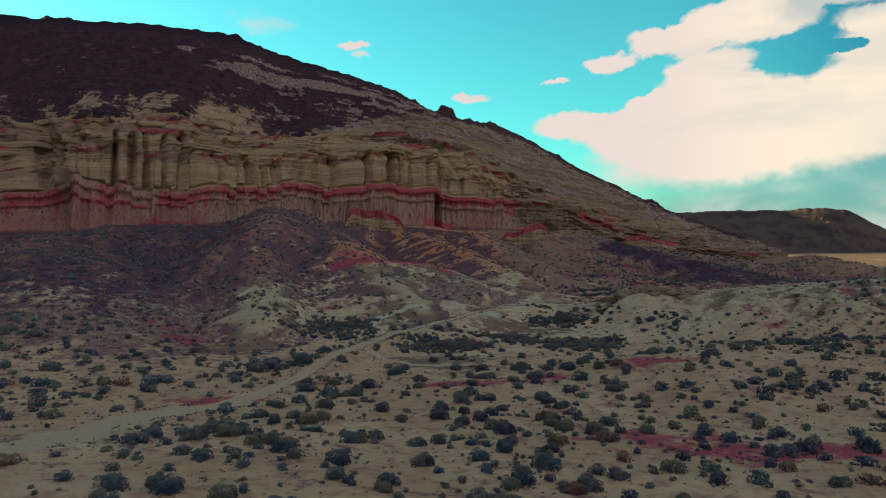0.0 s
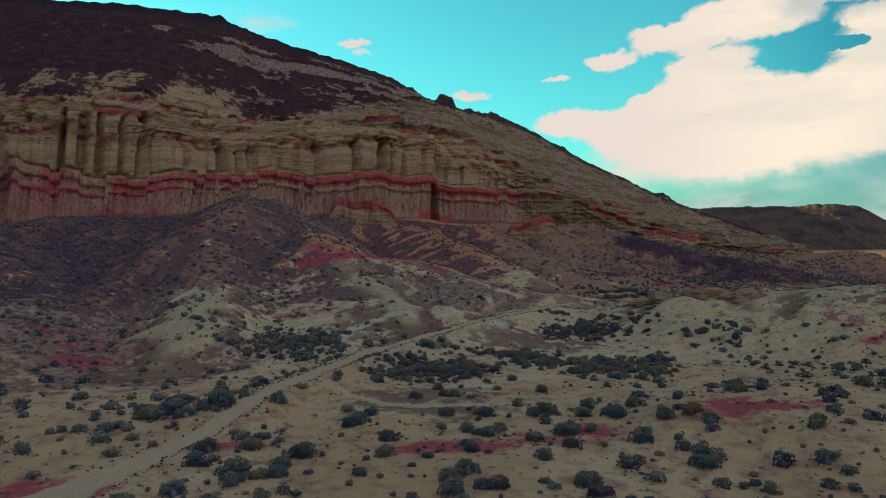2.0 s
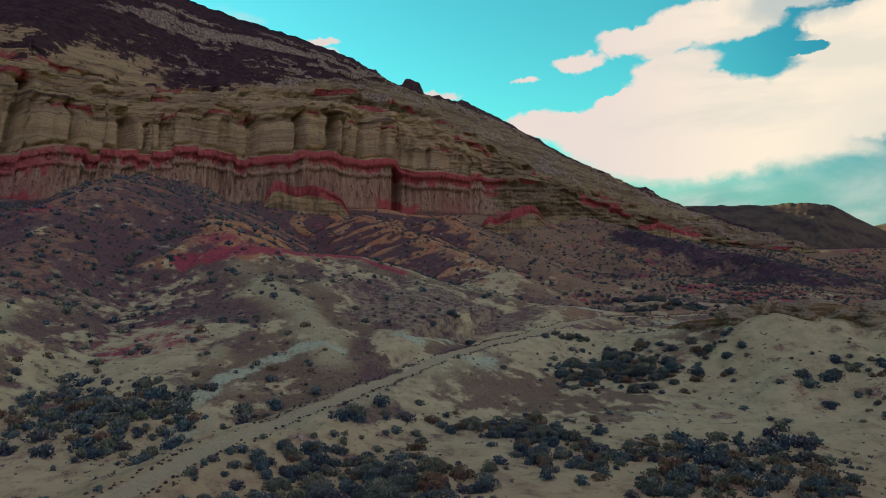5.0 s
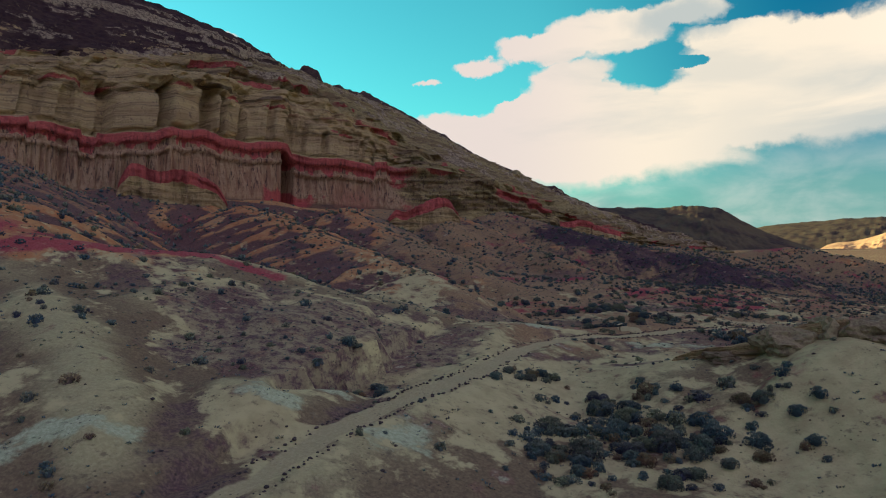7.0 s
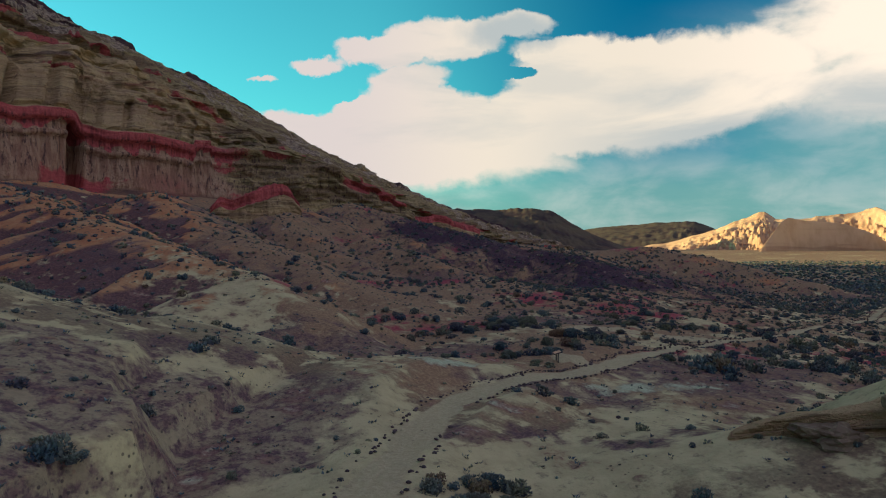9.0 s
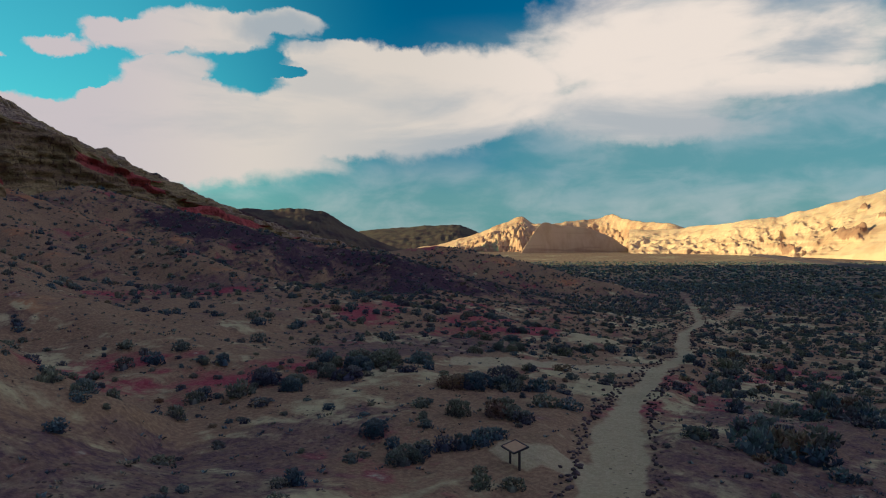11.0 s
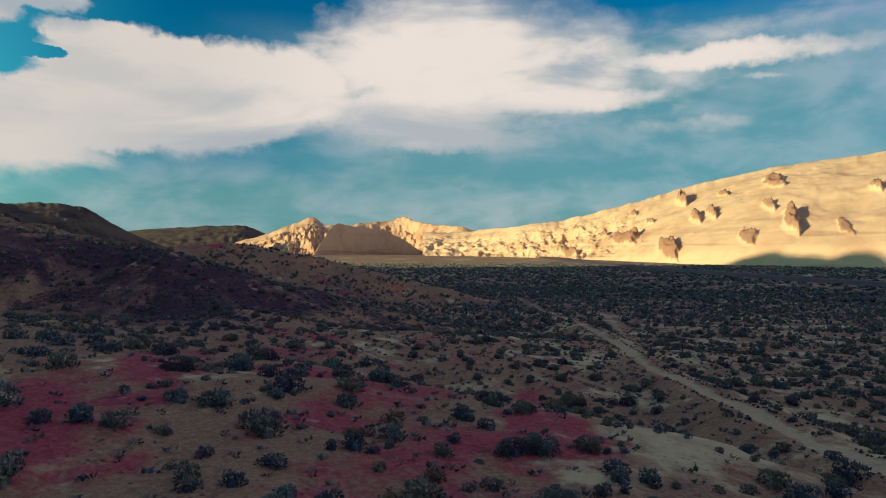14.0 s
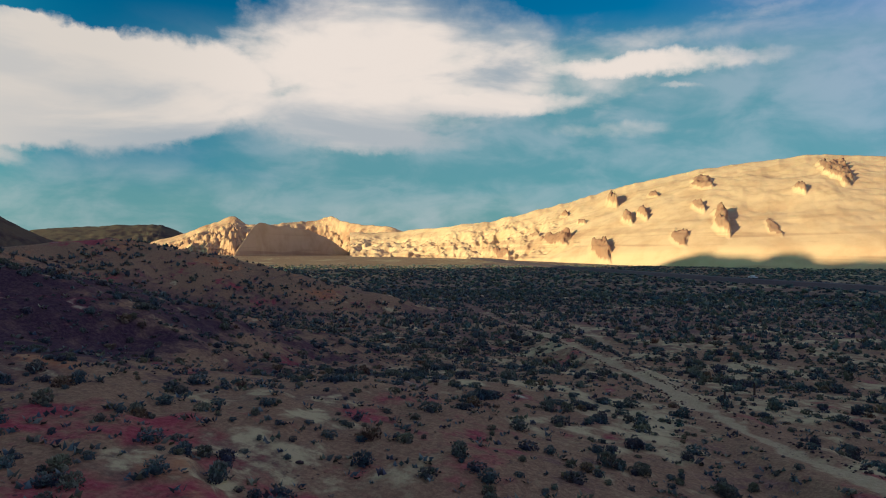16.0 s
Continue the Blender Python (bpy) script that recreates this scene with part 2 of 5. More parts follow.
# middle of the footpath
TRAIL = [(-60, 14, -2.2), (-40, 34, -2.9), (-31, 51, -3.2), (-29.5, 66, -3.3), (-22, 73.7, -4.3), (-19.5, 83.6, -4.4), (-15.3, 101, -4.6), (-8.4, 121.5, -4.1), (-4.6, 127.5, -3.8), (-1.2, 132.8, -3.4), (2.5, 138.6, -3.0), (6.5, 145, -2.5), (11.2, 151.1, -2.2), (16.6, 156.7, -1.9), (21.5, 163.5, -1.7), (26.5, 169.8, -1.4), (31, 173.0, -1.4),
         (36, 174.5, -1.3), (38.8, 175.1, -1.4), (41.6, 176.4, -1.5), (48.5, 180.6, -1.7), (52.8, 183, -1.9), (59, 185.8, -2.2), (69, 190.2, -2.7), (80, 193.8, -3.2), (90.5, 199.6, -3.7), (104, 206.4, -4.3), (113, 211, -4.8), (124, 215, -5.4), (137, 220.5, -5.7), (156, 231, -5.4), (178, 243, -5.4), (209, 260, -5.5), (246, 280.5, -5.6)]


def gullies(run, d):
    return np.abs(perlin(run / 19, d / 80)) + 0.55 * np.abs(perlin(run / 7 + 0.02 * d, d / 50)) + 0.22 * np.abs(perlin(run / 2.6, d / 26))


def ground_height(x, y):
    x, y = np.asarray(x, float), np.asarray(y, float)
    wx, wy = x + 2.2 * fbm(x / 16, y / 16, 3), y + 2.2 * fbm(x / 16 + 50, y / 16, 3)
    d, zb, run = along(wx, wy, BASE)
    zb = zb + 3.0 * perlin(run / 21 + 2, 0.4)
    plain = -6.0 + 0.4 * fbm(x / 60, y / 60, 3) + 9.0 * ease(280, 950, np.hypot(x - 40, y - 190)) + 11.0 * ease(650, 1350, np.hypot(x - 40, y - 190)) * ease(-100, 250, y) + 2.4 * ease(80, 30, y) * ease(30, -30, x) + 1.2 * ease(70, 30, y) - 1.6 * ease(100, 150, x)
    left = ease(-45, -85, x)
    z = plain + (zb - plain) * np.exp(-((d + 0.5) / (52 + 26 * left)) ** 1.45)
    # gullied apron, wider at the left
    z = z + (gullies(run, d) - 0.3) * 6.5 * ease(4, 30, d) * (1 - ease(38 + 32 * left, 76 + 49 * left, d))
    bend = 5.0 * fbm(x / 12 + 20, y / 12, 3)
    for line, slope, rounding in SPURS:
        ds, zs, rs = along(wx, wy, line)
        rw = rs + bend
        rib = (2.4 * np.abs(perlin(rw / 9, ds / 30)) + 0.95 * np.abs(perlin(rw / 3.3 + 0.06 * ds, ds / 12)) - 0.8) * np.clip(ds / 6, 0, 1) * min((slope / 0.4) ** 1.5, 1)
        s = zs - slope * (np.sqrt(ds * ds + rounding * rounding) - rounding) + rib
        k = 1.0
        h = np.clip(0.5 + 0.5 * (s - z) / k, 0, 1)
        z = z + (s - z) * h + k * h * (1 - h)
    # the footpath is cut into the slopes and banked above the hollows
    dp, zp, rp = along(x, y, TRAIL)
    beside = np.maximum(dp - 1.7, 0)
    cut = np.clip(z, zp - 0.35 * beside, zp + 0.42 * beside + 0.06 * beside ** 2)
    z = z + (cut - z) * ease(200, 150, x) * ease(85, 100, y)
    near = 1 - ease(260, 420, np.hypot(x - 40, y - 150))
    return z + near * (0.3 * fbm(x / 5, y / 5, 4) + 0.12 * fbm(x / 1.9 + 7, y / 1.9, 3))
# == end terrain ==

# ---- materials ----
def material(name):
    m = bpy.data.materials.new(name)
    m.use_nodes = True
    return m, Net(m.node_tree)


def finish(n, color, rough=0.9, bump=None, strength=0.5, distance=0.1, spec=0.2):
    ins = {"Base Color": color, "Roughness": rough, "Specular IOR Level": spec}
    if bump is not None:
        ins["Normal"] = n.node("ShaderNodeBump", {"Height": bump, "Strength": strength, "Distance": distance}).outputs[0]
    b = n.node("ShaderNodeBsdfPrincipled", ins)
    n.node("ShaderNodeOutputMaterial", {"Surface": b.outputs[0]})


def soil_material():
    m, n = material("desert_soil")
    pos = n.node("ShaderNodeNewGeometry").outputs["Position"]
    big = n.noise(pos, 0.07, 5.0)
    mid = n.noise(pos, 0.6, 6.0, 0.62)
    fine = n.noise(pos, 5.0, 5.0, 0.65)
    sand = n.mix(n.step(big, 0.35, 0.68), (0.43, 0.345, 0.155), (0.51, 0.43, 0.205))
    sand = n.mix(n.step(mid, 0.44, 0.7, 0.0, 0.7), sand, (0.25, 0.15, 0.09))
    sand = n.mix(n.attr("olive"), sand, n.mix(n.step(mid, 0.35, 0.65), (0.52, 0.485, 0.235), (0.41, 0.37, 0.18)))
    ragged = n.noise(pos, 0.16, 8.0, 0.68, 0.6)
    edge = n.math("ADD", n.math("MULTIPLY", n.math("SUBTRACT", mid, 0.5), 1.7), n.math("MULTIPLY", n.math("SUBTRACT", ragged, 0.5), 2.6))

    def mask(name, lo=0.35, hi=0.65):
        return n.step(n.math("ADD", n.attr(name), edge), lo, hi)

    grit = n.step(fine, 0.38, 0.66)
    # pale crest soil and dark hollow gravel, their contrast doubling as relief shading
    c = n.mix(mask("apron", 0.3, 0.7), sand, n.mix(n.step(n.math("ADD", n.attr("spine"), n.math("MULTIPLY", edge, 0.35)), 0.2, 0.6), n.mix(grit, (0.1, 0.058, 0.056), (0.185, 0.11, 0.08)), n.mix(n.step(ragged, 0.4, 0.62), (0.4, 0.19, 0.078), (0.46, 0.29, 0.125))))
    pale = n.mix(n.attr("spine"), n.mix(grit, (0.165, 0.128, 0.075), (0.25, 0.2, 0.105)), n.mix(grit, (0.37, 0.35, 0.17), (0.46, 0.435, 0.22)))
    c = n.mix(mask("tan"), c, pale)
    c = n.mix(mask("umber", 0.3, 0.8), c, n.mix(grit, (0.24, 0.168, 0.088), (0.35, 0.256, 0.13)))
    mottle = n.step(n.noise(n.vmath("ADD", pos, (13, 5, 0)), 1.1, 6.0, 0.7), 0.44, 0.6)
    c = n.mix(n.math("MULTIPLY", mask("gravel", 0.3, 0.75), n.math("ADD", 0.5, n.math("MULTIPLY", mottle, 0.5))), c, n.mix(grit, (0.105, 0.07, 0.068), (0.195, 0.136, 0.102)))
    c = n.mix(mask("basalt", 0.3, 1.0), c, n.mix(grit, (0.042, 0.027, 0.042), (0.09, 0.06, 0.064)))
    c = n.mix(n.math("MULTIPLY", mask("red", 0.3, 0.9), 0.9), c, n.mix(grit, (0.27, 0.045, 0.06), (0.37, 0.09, 0.1)))
    c = n.mix(mask("pale", 0.4, 0.8), c, n.mix(grit, (0.38, 0.44, 0.25), (0.51, 0.575, 0.345)))
    c = n.mix(n.step(n.math("ADD", n.attr("trail"), n.math("MULTIPLY", n.math("SUBTRACT", mid, 0.5), 0.7)), 0.35, 0.6), c, n.mix(grit, (0.4, 0.36, 0.18), (0.48, 0.43, 0.23)))
    # rills down the slopes, tufts of dead grass
    c = n.mix(n.math("MULTIPLY", n.step(n.noise(pos, 1.4, 7.0, 0.7), 0.55, 0.68), n.math("SUBTRACT", 0.55, n.math("MULTIPLY", n.attr("trail"), 0.45))), c, (0.1, 0.078, 0.058))
    # pebbles
    peb = n.node("ShaderNodeTexVoronoi", {"Vector": pos, "Scale": 3.0}).outputs
    stone = n.math("MULTIPLY", n.step(peb["Distance"], 0.22, 0.14), n.step(n.math("ADD", n.noise(pos, 0.3, 3.0), n.math("MULTIPLY", n.attr("gravel"), 0.15)), 0.52, 0.66))
    c = n.mix(n.math("MULTIPLY", stone, 0.75), c, (0.06, 0.05, 0.05))
    h = n.math("ADD", n.math("ADD", mid, n.math("MULTIPLY", fine, 0.35)), n.math("MULTIPLY", stone, 0.4))
    finish(n, c, 0.95, h, 0.7, 0.25, 0.1)
    return m


def cliff_material():
    m, n = material("banded_sandstone")
    pos = n.node("ShaderNodeNewGeometry").outputs["Position"]
    xyz = n.node("ShaderNodeSeparateXYZ", {0: pos}).outputs
    rough = n.noise(pos, 0.22, 7.0, 0.65)
    fine = n.noise(pos, 1.6, 5.0, 0.65)
    wob = n.noise(pos, 0.035, 3.0)
    zz = n.math("ADD", xyz[2], n.math("MULTIPLY", wob, 9.0))
    bedded = n.node("ShaderNodeCombineXYZ", {0: n.math("MULTIPLY", xyz[0], 0.02), 1: n.math("MULTIPLY", xyz[1], 0.02), 2: zz}).outputs[0]
    strat = n.noise(bedded, 0.7, 6.0, 0.7)
    strat2 = n.noise(n.vmath("ADD", bedded, (9, 4, 31)), 0.28, 4.0, 0.6)
    upright = n.noise(n.vmath("MULTIPLY", pos, (0.8, 0.8, 0.05)), 1.0, 5.0, 0.65)
    lay = n.attr("layer")
    tail = n.step(n.math("ADD", n.attr("tail"), n.math("MULTIPLY", n.math("SUBTRACT", rough, 0.5), 0.8)), 0.35, 0.65)
    spread = n.step(lay, 2.6, 3.6, 0.06, 1.3)
    l = n.math("ADD", lay, n.math("ADD", n.math("MULTIPLY", n.math("SUBTRACT", rough, 0.5), spread), n.math("MULTIPLY", n.math("SUBTRACT", fine, 0.5), n.math("MULTIPLY", spread, 0.3))))
    foot = n.mix(n.step(rough, 0.4, 0.62), (0.2, 0.125, 0.08), (0.12, 0.08, 0.065))
    wall = n.mix(n.step(upright, 0.4, 0.62), (0.45, 0.315, 0.185), (0.3, 0.18, 0.11))
    cream = n.mix(n.step(strat2, 0.42, 0.6), (0.55, 0.425, 0.2), (0.42, 0.305, 0.15))
    cream = n.mix(n.math("MULTIPLY", n.step(strat, 0.54, 0.62), n.step(lay, 2.55, 2.95, 0.5, 0.8)), cream, (0.13, 0.098, 0.07))
    thin = n.noise(n.vmath("ADD", n.vmath("MULTIPLY", bedded, (2.5, 2.5, 1)), (5, 2, 17)), 2.1, 3.0, 0.6)
    cream = n.mix(n.math("MULTIPLY", n.step(thin, 0.56, 0.64), n.step(lay, 2.55, 2.95, 0.15, 0.55)), cream, (0.16, 0.12, 0.08))
    cream = n.mix(n.math("MULTIPLY", n.step(upright, 0.56, 0.68), n.step(lay, 3.4, 2.6, 0.0, 0.7)), cream, (0.17, 0.12, 0.085))
    rust = n.math("MULTIPLY", n.step(n.noise(n.vmath("ADD", bedded, (3, 40, 11)), 0.22, 3.0), 0.58, 0.66), n.step(rough, 0.42, 0.56, 0.0, 0.75))
    cream = n.mix(n.math("MULTIPLY", rust, n.step(lay, 2.5, 3.1)), cream, (0.29, 0.115, 0.07))
    slope = n.mix(n.step(rough, 0.36, 0.64), (0.058, 0.036, 0.04), (0.1, 0.064, 0.055))
    bits = n.step(n.noise(pos, 0.5, 8.0, 0.75), 0.56, 0.66)
    slope = n.mix(n.math("MULTIPLY", bits, 0.5), slope, (0.13, 0.095, 0.075))
    lumps = n.step(n.noise(n.vmath("ADD", pos, (40, 7, 3)), 0.35, 8.0, 0.75), 0.55, 0.65)
    slope = n.mix(n.math("MULTIPLY", lumps, 0.75), slope, (0.033, 0.026, 0.031))
    c = n.mix(n.step(l, 0.97, 1.06), foot, wall)
    c = n.mix(n.step(l, 2.02, 2.05), c, cream)
    # broken olive slopes towards the tail
    olive = n.mix(n.step(strat2, 0.44, 0.58), (0.42, 0.345, 0.155), (0.27, 0.2, 0.1))
    olive = n.mix(n.step(strat, 0.53, 0.63, 0.0, 0.5), olive, (0.16, 0.115, 0.075))
    olive = n.mix(n.step(thin, 0.55, 0.63, 0.0, 0.5), olive, (0.13, 0.095, 0.065))
    olive = n.mix(n.math("MULTIPLY", n.step(fine, 0.5, 0.65), 0.5), olive, (0.06, 0.05, 0.045))
    olive = n.mix(n.math("MULTIPLY", lumps, 0.65), olive, (0.07, 0.052, 0.048))
    c = n.mix(tail, c, olive)
    # red beds and washes
    red = n.step(n.math("ADD", n.attr("red"), n.math("MULTIPLY", n.math("SUBTRACT", n.math("ADD", n.math("MULTIPLY", rough, 0.5), n.math("MULTIPLY", fine, 0.5)), 0.5), 1.9)), 0.3, 0.7)
    redc = n.mix(n.step(fine, 0.35, 0.65), (0.52, 0.105, 0.1), (0.4, 0.08, 0.08))
    redc = n.mix(n.step(upright, 0.5, 0.66, 0.0, 0.55), redc, (0.14, 0.04, 0.045))
    c = n.mix(n.math("MULTIPLY", red, 0.88), c, redc)
    c = n.mix(n.math("MULTIPLY", n.attr("wash"), n.step(upright, 0.62, 0.4, 0.1, 0.55)), c, (0.36, 0.09, 0.08))
    # dark varnish streaks on the wall, also standing in for shade in its recesses
    dark_streak = n.math("MULTIPLY", n.step(n.noise(n.vmath("MULTIPLY", pos, (1.5, 1.5, 0.05)), 1.0, 4.0, 0.6), 0.54, 0.64), n.math("MULTIPLY", n.step(lay, 1.1, 1.25), n.step(lay, 2.0, 1.9)))
    c = n.mix(n.math("MULTIPLY", dark_streak, 0.8), c, (0.085, 0.055, 0.05))
    dark = n.step(l, 3.92, 4.04)
    c = n.mix(dark, c, slope)
    # pale outcrops on the upper slope
    bed = n.step(n.math("ADD", n.attr("bed"), n.math("ADD", n.math("MULTIPLY", n.math("SUBTRACT", rough, 0.5), 1.5), n.math("MULTIPLY", n.math("SUBTRACT", fine, 0.5), 0.6))), 0.42, 0.6, 0.0, 0.85)
    c = n.mix(bed, c, n.mix(n.step(upright, 0.42, 0.6), (0.52, 0.43, 0.27), (0.18, 0.135, 0.1)))
    c = n.mix(n.step(n.math("ADD", lay, n.math("MULTIPLY", n.math("SUBTRACT", rough, 0.5), 0.3)), 4.9, 4.97), c, (0.042, 0.034, 0.036))
    h = n.math("ADD", n.math("ADD", n.math("MULTIPLY", strat, n.step(lay, 2.0, 2.1, 0.0, 1.6)), rough), n.math("ADD", n.math("MULTIPLY", fine, 0.6), n.math("MULTIPLY", thin, n.step(lay, 2.0, 2.1, 0.0, 0.7))))
    finish(n, c, 0.95, h, 1.0, 1.3, 0.05)
    return m


def far_material(name, light, dark, red):
    m, n = material(name)
    pos = n.node("ShaderNodeNewGeometry").outputs["Position"]
    xyz = n.node("ShaderNodeSeparateXYZ", {0: pos}).outputs
    rough = n.noise(pos, 0.03, 7.0, 0.62)
    strat = n.noise(n.vmath("MULTIPLY", pos, (0.004, 0.004, 0.12)), 1.0, 5.0)
    c = n.mix(n.step(rough, 0.42, 0.66), light, dark)
    # brown crag rock, deepened so that its colour also stands for its shadow
    c = n.mix(n.step(n.math("ADD", n.attr("crag"), n.math("SUBTRACT", rough, 0.5)), 0.3, 0.7, 0.0, 0.65), c, red)
    c = n.mix(n.math("MULTIPLY", n.step(strat, 0.52, 0.62), n.step(xyz[2], 60.0, 20.0, 0.0, 0.35)), c, red)
    finish(n, c, 0.95, rough, 0.7, 1.5, 0.05)
    return m


def rock_material(name, a, b):
    m, n = material(name)
    pos = n.node("ShaderNodeNewGeometry").outputs["Position"]
    f = n.noise(pos, 4.0, 5.0, 0.6)
    r = n.node("ShaderNodeObjectInfo").outputs["Random"]
    c = n.mix(n.step(n.math("ADD", f, n.math("MULTIPLY", n.math("SUBTRACT", r, 0.5), 0.3)), 0.35, 0.65), a, b)
    finish(n, c, 0.9, f, 0.6, 0.05)
    return m


def leaf_material(name, tones):
    """Foliage: each plant takes a tone of its own, and its leaves vary round it."""
    m, n = material(name)
    g = n.node("ShaderNodeNewGeometry").outputs
    isl = g["Random Per Island"]
    plant = n.math("FRACT", n.math("ADD", n.attr("plant"), n.node("ShaderNodeObjectInfo").outputs["Random"]))
    c = n.ramp(plant, tones)
    # random leaves turn navy, standing in for the shade inside a bush
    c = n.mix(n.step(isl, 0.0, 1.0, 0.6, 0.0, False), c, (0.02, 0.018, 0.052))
    # pale tips and dark low leaves, which also paint in top light and shade
    top_light = n.math("ADD", n.attr("tip"), n.math("MULTIPLY", n.math("SUBTRACT", n.noise(g["Position"], 3.5, 3.0), 0.5), 0.8))
    c = n.mix(n.step(top_light, 0.5, 1.0, 0.0, 0.55), c, n.mix(0.5, c, (0.48, 0.5, 0.3)))
    c = n.mix(n.step(top_light, 0.5, 0.1, 0.0, 0.5), c, (0.03, 0.026, 0.045))
    finish(n, c, 0.85, None, spec=0.1)
    return m


def paint(name, color, rough=0.5, metal=0.0):
    m, n = material(name)
    f = n.noise(n.node("ShaderNodeNewGeometry").outputs["Position"], 6.0, 4.0)
    c = n.mix(n.step(f, 0.35, 0.7, 0.0, 0.3), color, tuple(v * 0.6 for v in color))
    b = n.node("ShaderNodeBsdfPrincipled", {"Base Color": c, "Roughness": rough, "Metallic": metal})
    n.node("ShaderNodeOutputMaterial", {"Surface": b.outputs[0]})
    return m


SOIL, CLIFF = soil_material(), cliff_material()
EAST = far_material("pale_sandstone_slope", (0.62, 0.47, 0.255), (0.54, 0.385, 0.2), (0.2, 0.09, 0.055))
MESAS = far_material("eroded_tan_sandstone", (0.56, 0.4, 0.21), (0.4, 0.255, 0.135), (0.24, 0.11, 0.07))
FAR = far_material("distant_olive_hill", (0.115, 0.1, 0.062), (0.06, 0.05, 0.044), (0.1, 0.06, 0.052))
STONE = rock_material("dark_basalt", (0.05, 0.043, 0.042), (0.12, 0.095, 0.085))
OUTCROP = rock_material("weathered_sandstone", (0.17, 0.135, 0.08), (0.3, 0.255, 0.14))
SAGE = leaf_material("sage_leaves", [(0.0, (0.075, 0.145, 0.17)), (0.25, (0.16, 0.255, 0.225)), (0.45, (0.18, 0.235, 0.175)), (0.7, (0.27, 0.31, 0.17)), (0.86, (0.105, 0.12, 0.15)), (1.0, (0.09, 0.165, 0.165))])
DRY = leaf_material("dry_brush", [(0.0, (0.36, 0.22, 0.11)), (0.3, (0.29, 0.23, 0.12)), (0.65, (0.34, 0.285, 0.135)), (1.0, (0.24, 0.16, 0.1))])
TWIG = paint("grey_twigs", (0.10, 0.08, 0.065), 0.9)


# ---- large structure ----
def mesh_grid(name, X, Y, Z, mat, attrs):
    """A grid of rows and columns as one mesh, with soil masks."""
    r, c = X.shape
    me = bpy.data.meshes.new(name)
    idx = np.arange(r * c).reshape(r, c)
    quads = np.stack([idx[:-1, :-1], idx[:-1, 1:], idx[1:, 1:], idx[1:, :-1]], -1).reshape(-1, 4)
    me.vertices.add(r * c)
    me.vertices.foreach_set("co", np.stack([X, Y, Z], -1).astype(np.float32).ravel())
    me.loops.add(quads.size)
    me.loops.foreach_set("vertex_index", quads.ravel().astype(np.int32))
    me.polygons.add(len(quads))
    me.polygons.foreach_set("loop_start", np.arange(0, quads.size, 4, dtype=np.int32))
    me.polygons.foreach_set("use_smooth", np.ones(len(quads), bool))
    me.update(calc_edges=True)
    for k, v in attrs.items():
        me.attributes.new(k, "FLOAT", "POINT").data.foreach_set("value", np.ascontiguousarray(v, np.float32).ravel())
    me.materials.append(mat)
    return new(name, me)


RED_SPOTS = [(-48, 128, 7, 6), (-25, 75, 6, 2.5), (18, 59, 7, 2.5), (26, 54, 8, 3), (11, 87, 5, 3), (2, 83.5, 5, 1.6), (27, 88, 6, 2.5), (-14, 84, 4, 1.6), (-22, 146, 4, 6), (30, 206, 9, 3), (40, 200, 9, 3), (40, 306, 8, 4), (57, 182.5, 6, 2.2), (88, 187, 10, 3.5), (50, 235, 9, 3), (70, 221, 10, 3),
             (69, 208, 8, 2.5), (33, 202, 7, 3), (80, 234, 8, 1.8), (79, 219, 6, 1.8), (92, 226, 5, 1.8), (90, 213, 5, 1.5), (108, 208, 6, 1.6), (-22, 178.5, 9, 2.6), (-9, 183, 9, 2.2), (-20.8, 143, 3, 3), (-53, 182.5, 3.5, 4), (-3, 186, 7, 2.2), (-14, 274, 9, 4), (22, 288, 9, 4), (-62, 232, 8, 8), (-33, 256, 7, 5), (74, 213.8, 7, 2.6), (70, 205.5, 5, 2), (61, 216.5, 6, 2.4), (87, 243, 8, 2.2), (83, 223, 5, 1.8), (101, 223, 6, 1.8), (105, 230, 6, 1.8), (97, 215.5, 5, 1.6), (94, 235, 8, 2.4), (153, 219.5, 6, 1.6), (143, 214, 6, 1.6), (63.8, 186.7, 4, 1.6), (90, 191, 8, 2.4), (-44, 119, 6, 4), (22, 55, 7, 2.4), (174, 334, 9, 4), (180, 331, 5, 3), (132, 322, 6, 3), (92, 231, 8, 2.2), (86, 229, 6, 2)]
PALE_SPOTS = [(-12.5, 129, 2.2, 3), (3.8, 148.8, 2.2, 1.3), (6.9, 152.4, 2, 1.4), (31, 177.5, 4.5, 1.5), (10.5, 145, 2.2, 2), (24.4, 133.7, 2.6, 1), (5, 107.7, 4, 1.1), (10, 111, 3, 1), (14, 113, 4, 1.4), (39.5, 171.6, 3.5, 1.2), (43.5, 170.8, 4, 1.2)]
TAN_SPOTS = [(8, 180, 6, 2.5), (36, 153, 9, 5), (62, 142, 14, 9), (80, 130, 16, 12), (47, 186, 5, 1.5), (41, 212, 7, 4), (16, 140, 12, 8), (-40, 50, 14, 8), (0, 100, 10, 8), (64, 226, 11, 4), (190, 316, 16, 18), (206, 290, 16, 18), (122, 321, 9, 4)]


WASH = [(-11.4, 105.5, 0), (-4.9, 99.7, 0), (1.8, 98.2, 0), (12.6, 98.9, 0), (23, 100.5, 0), (29.6, 109, 0)]
BRANCH = [(42.6, 177.0, 0), (41.6, 178.4, 0), (41.0, 180.2, 0)]
CROSS = [(55, 196.5, 0), (62.4, 194.2, 0), (69, 190.6, 0)]
FORK = [(124, 216, 0), (140, 219, 0), (166, 228, 0), (200, 240, 0)]


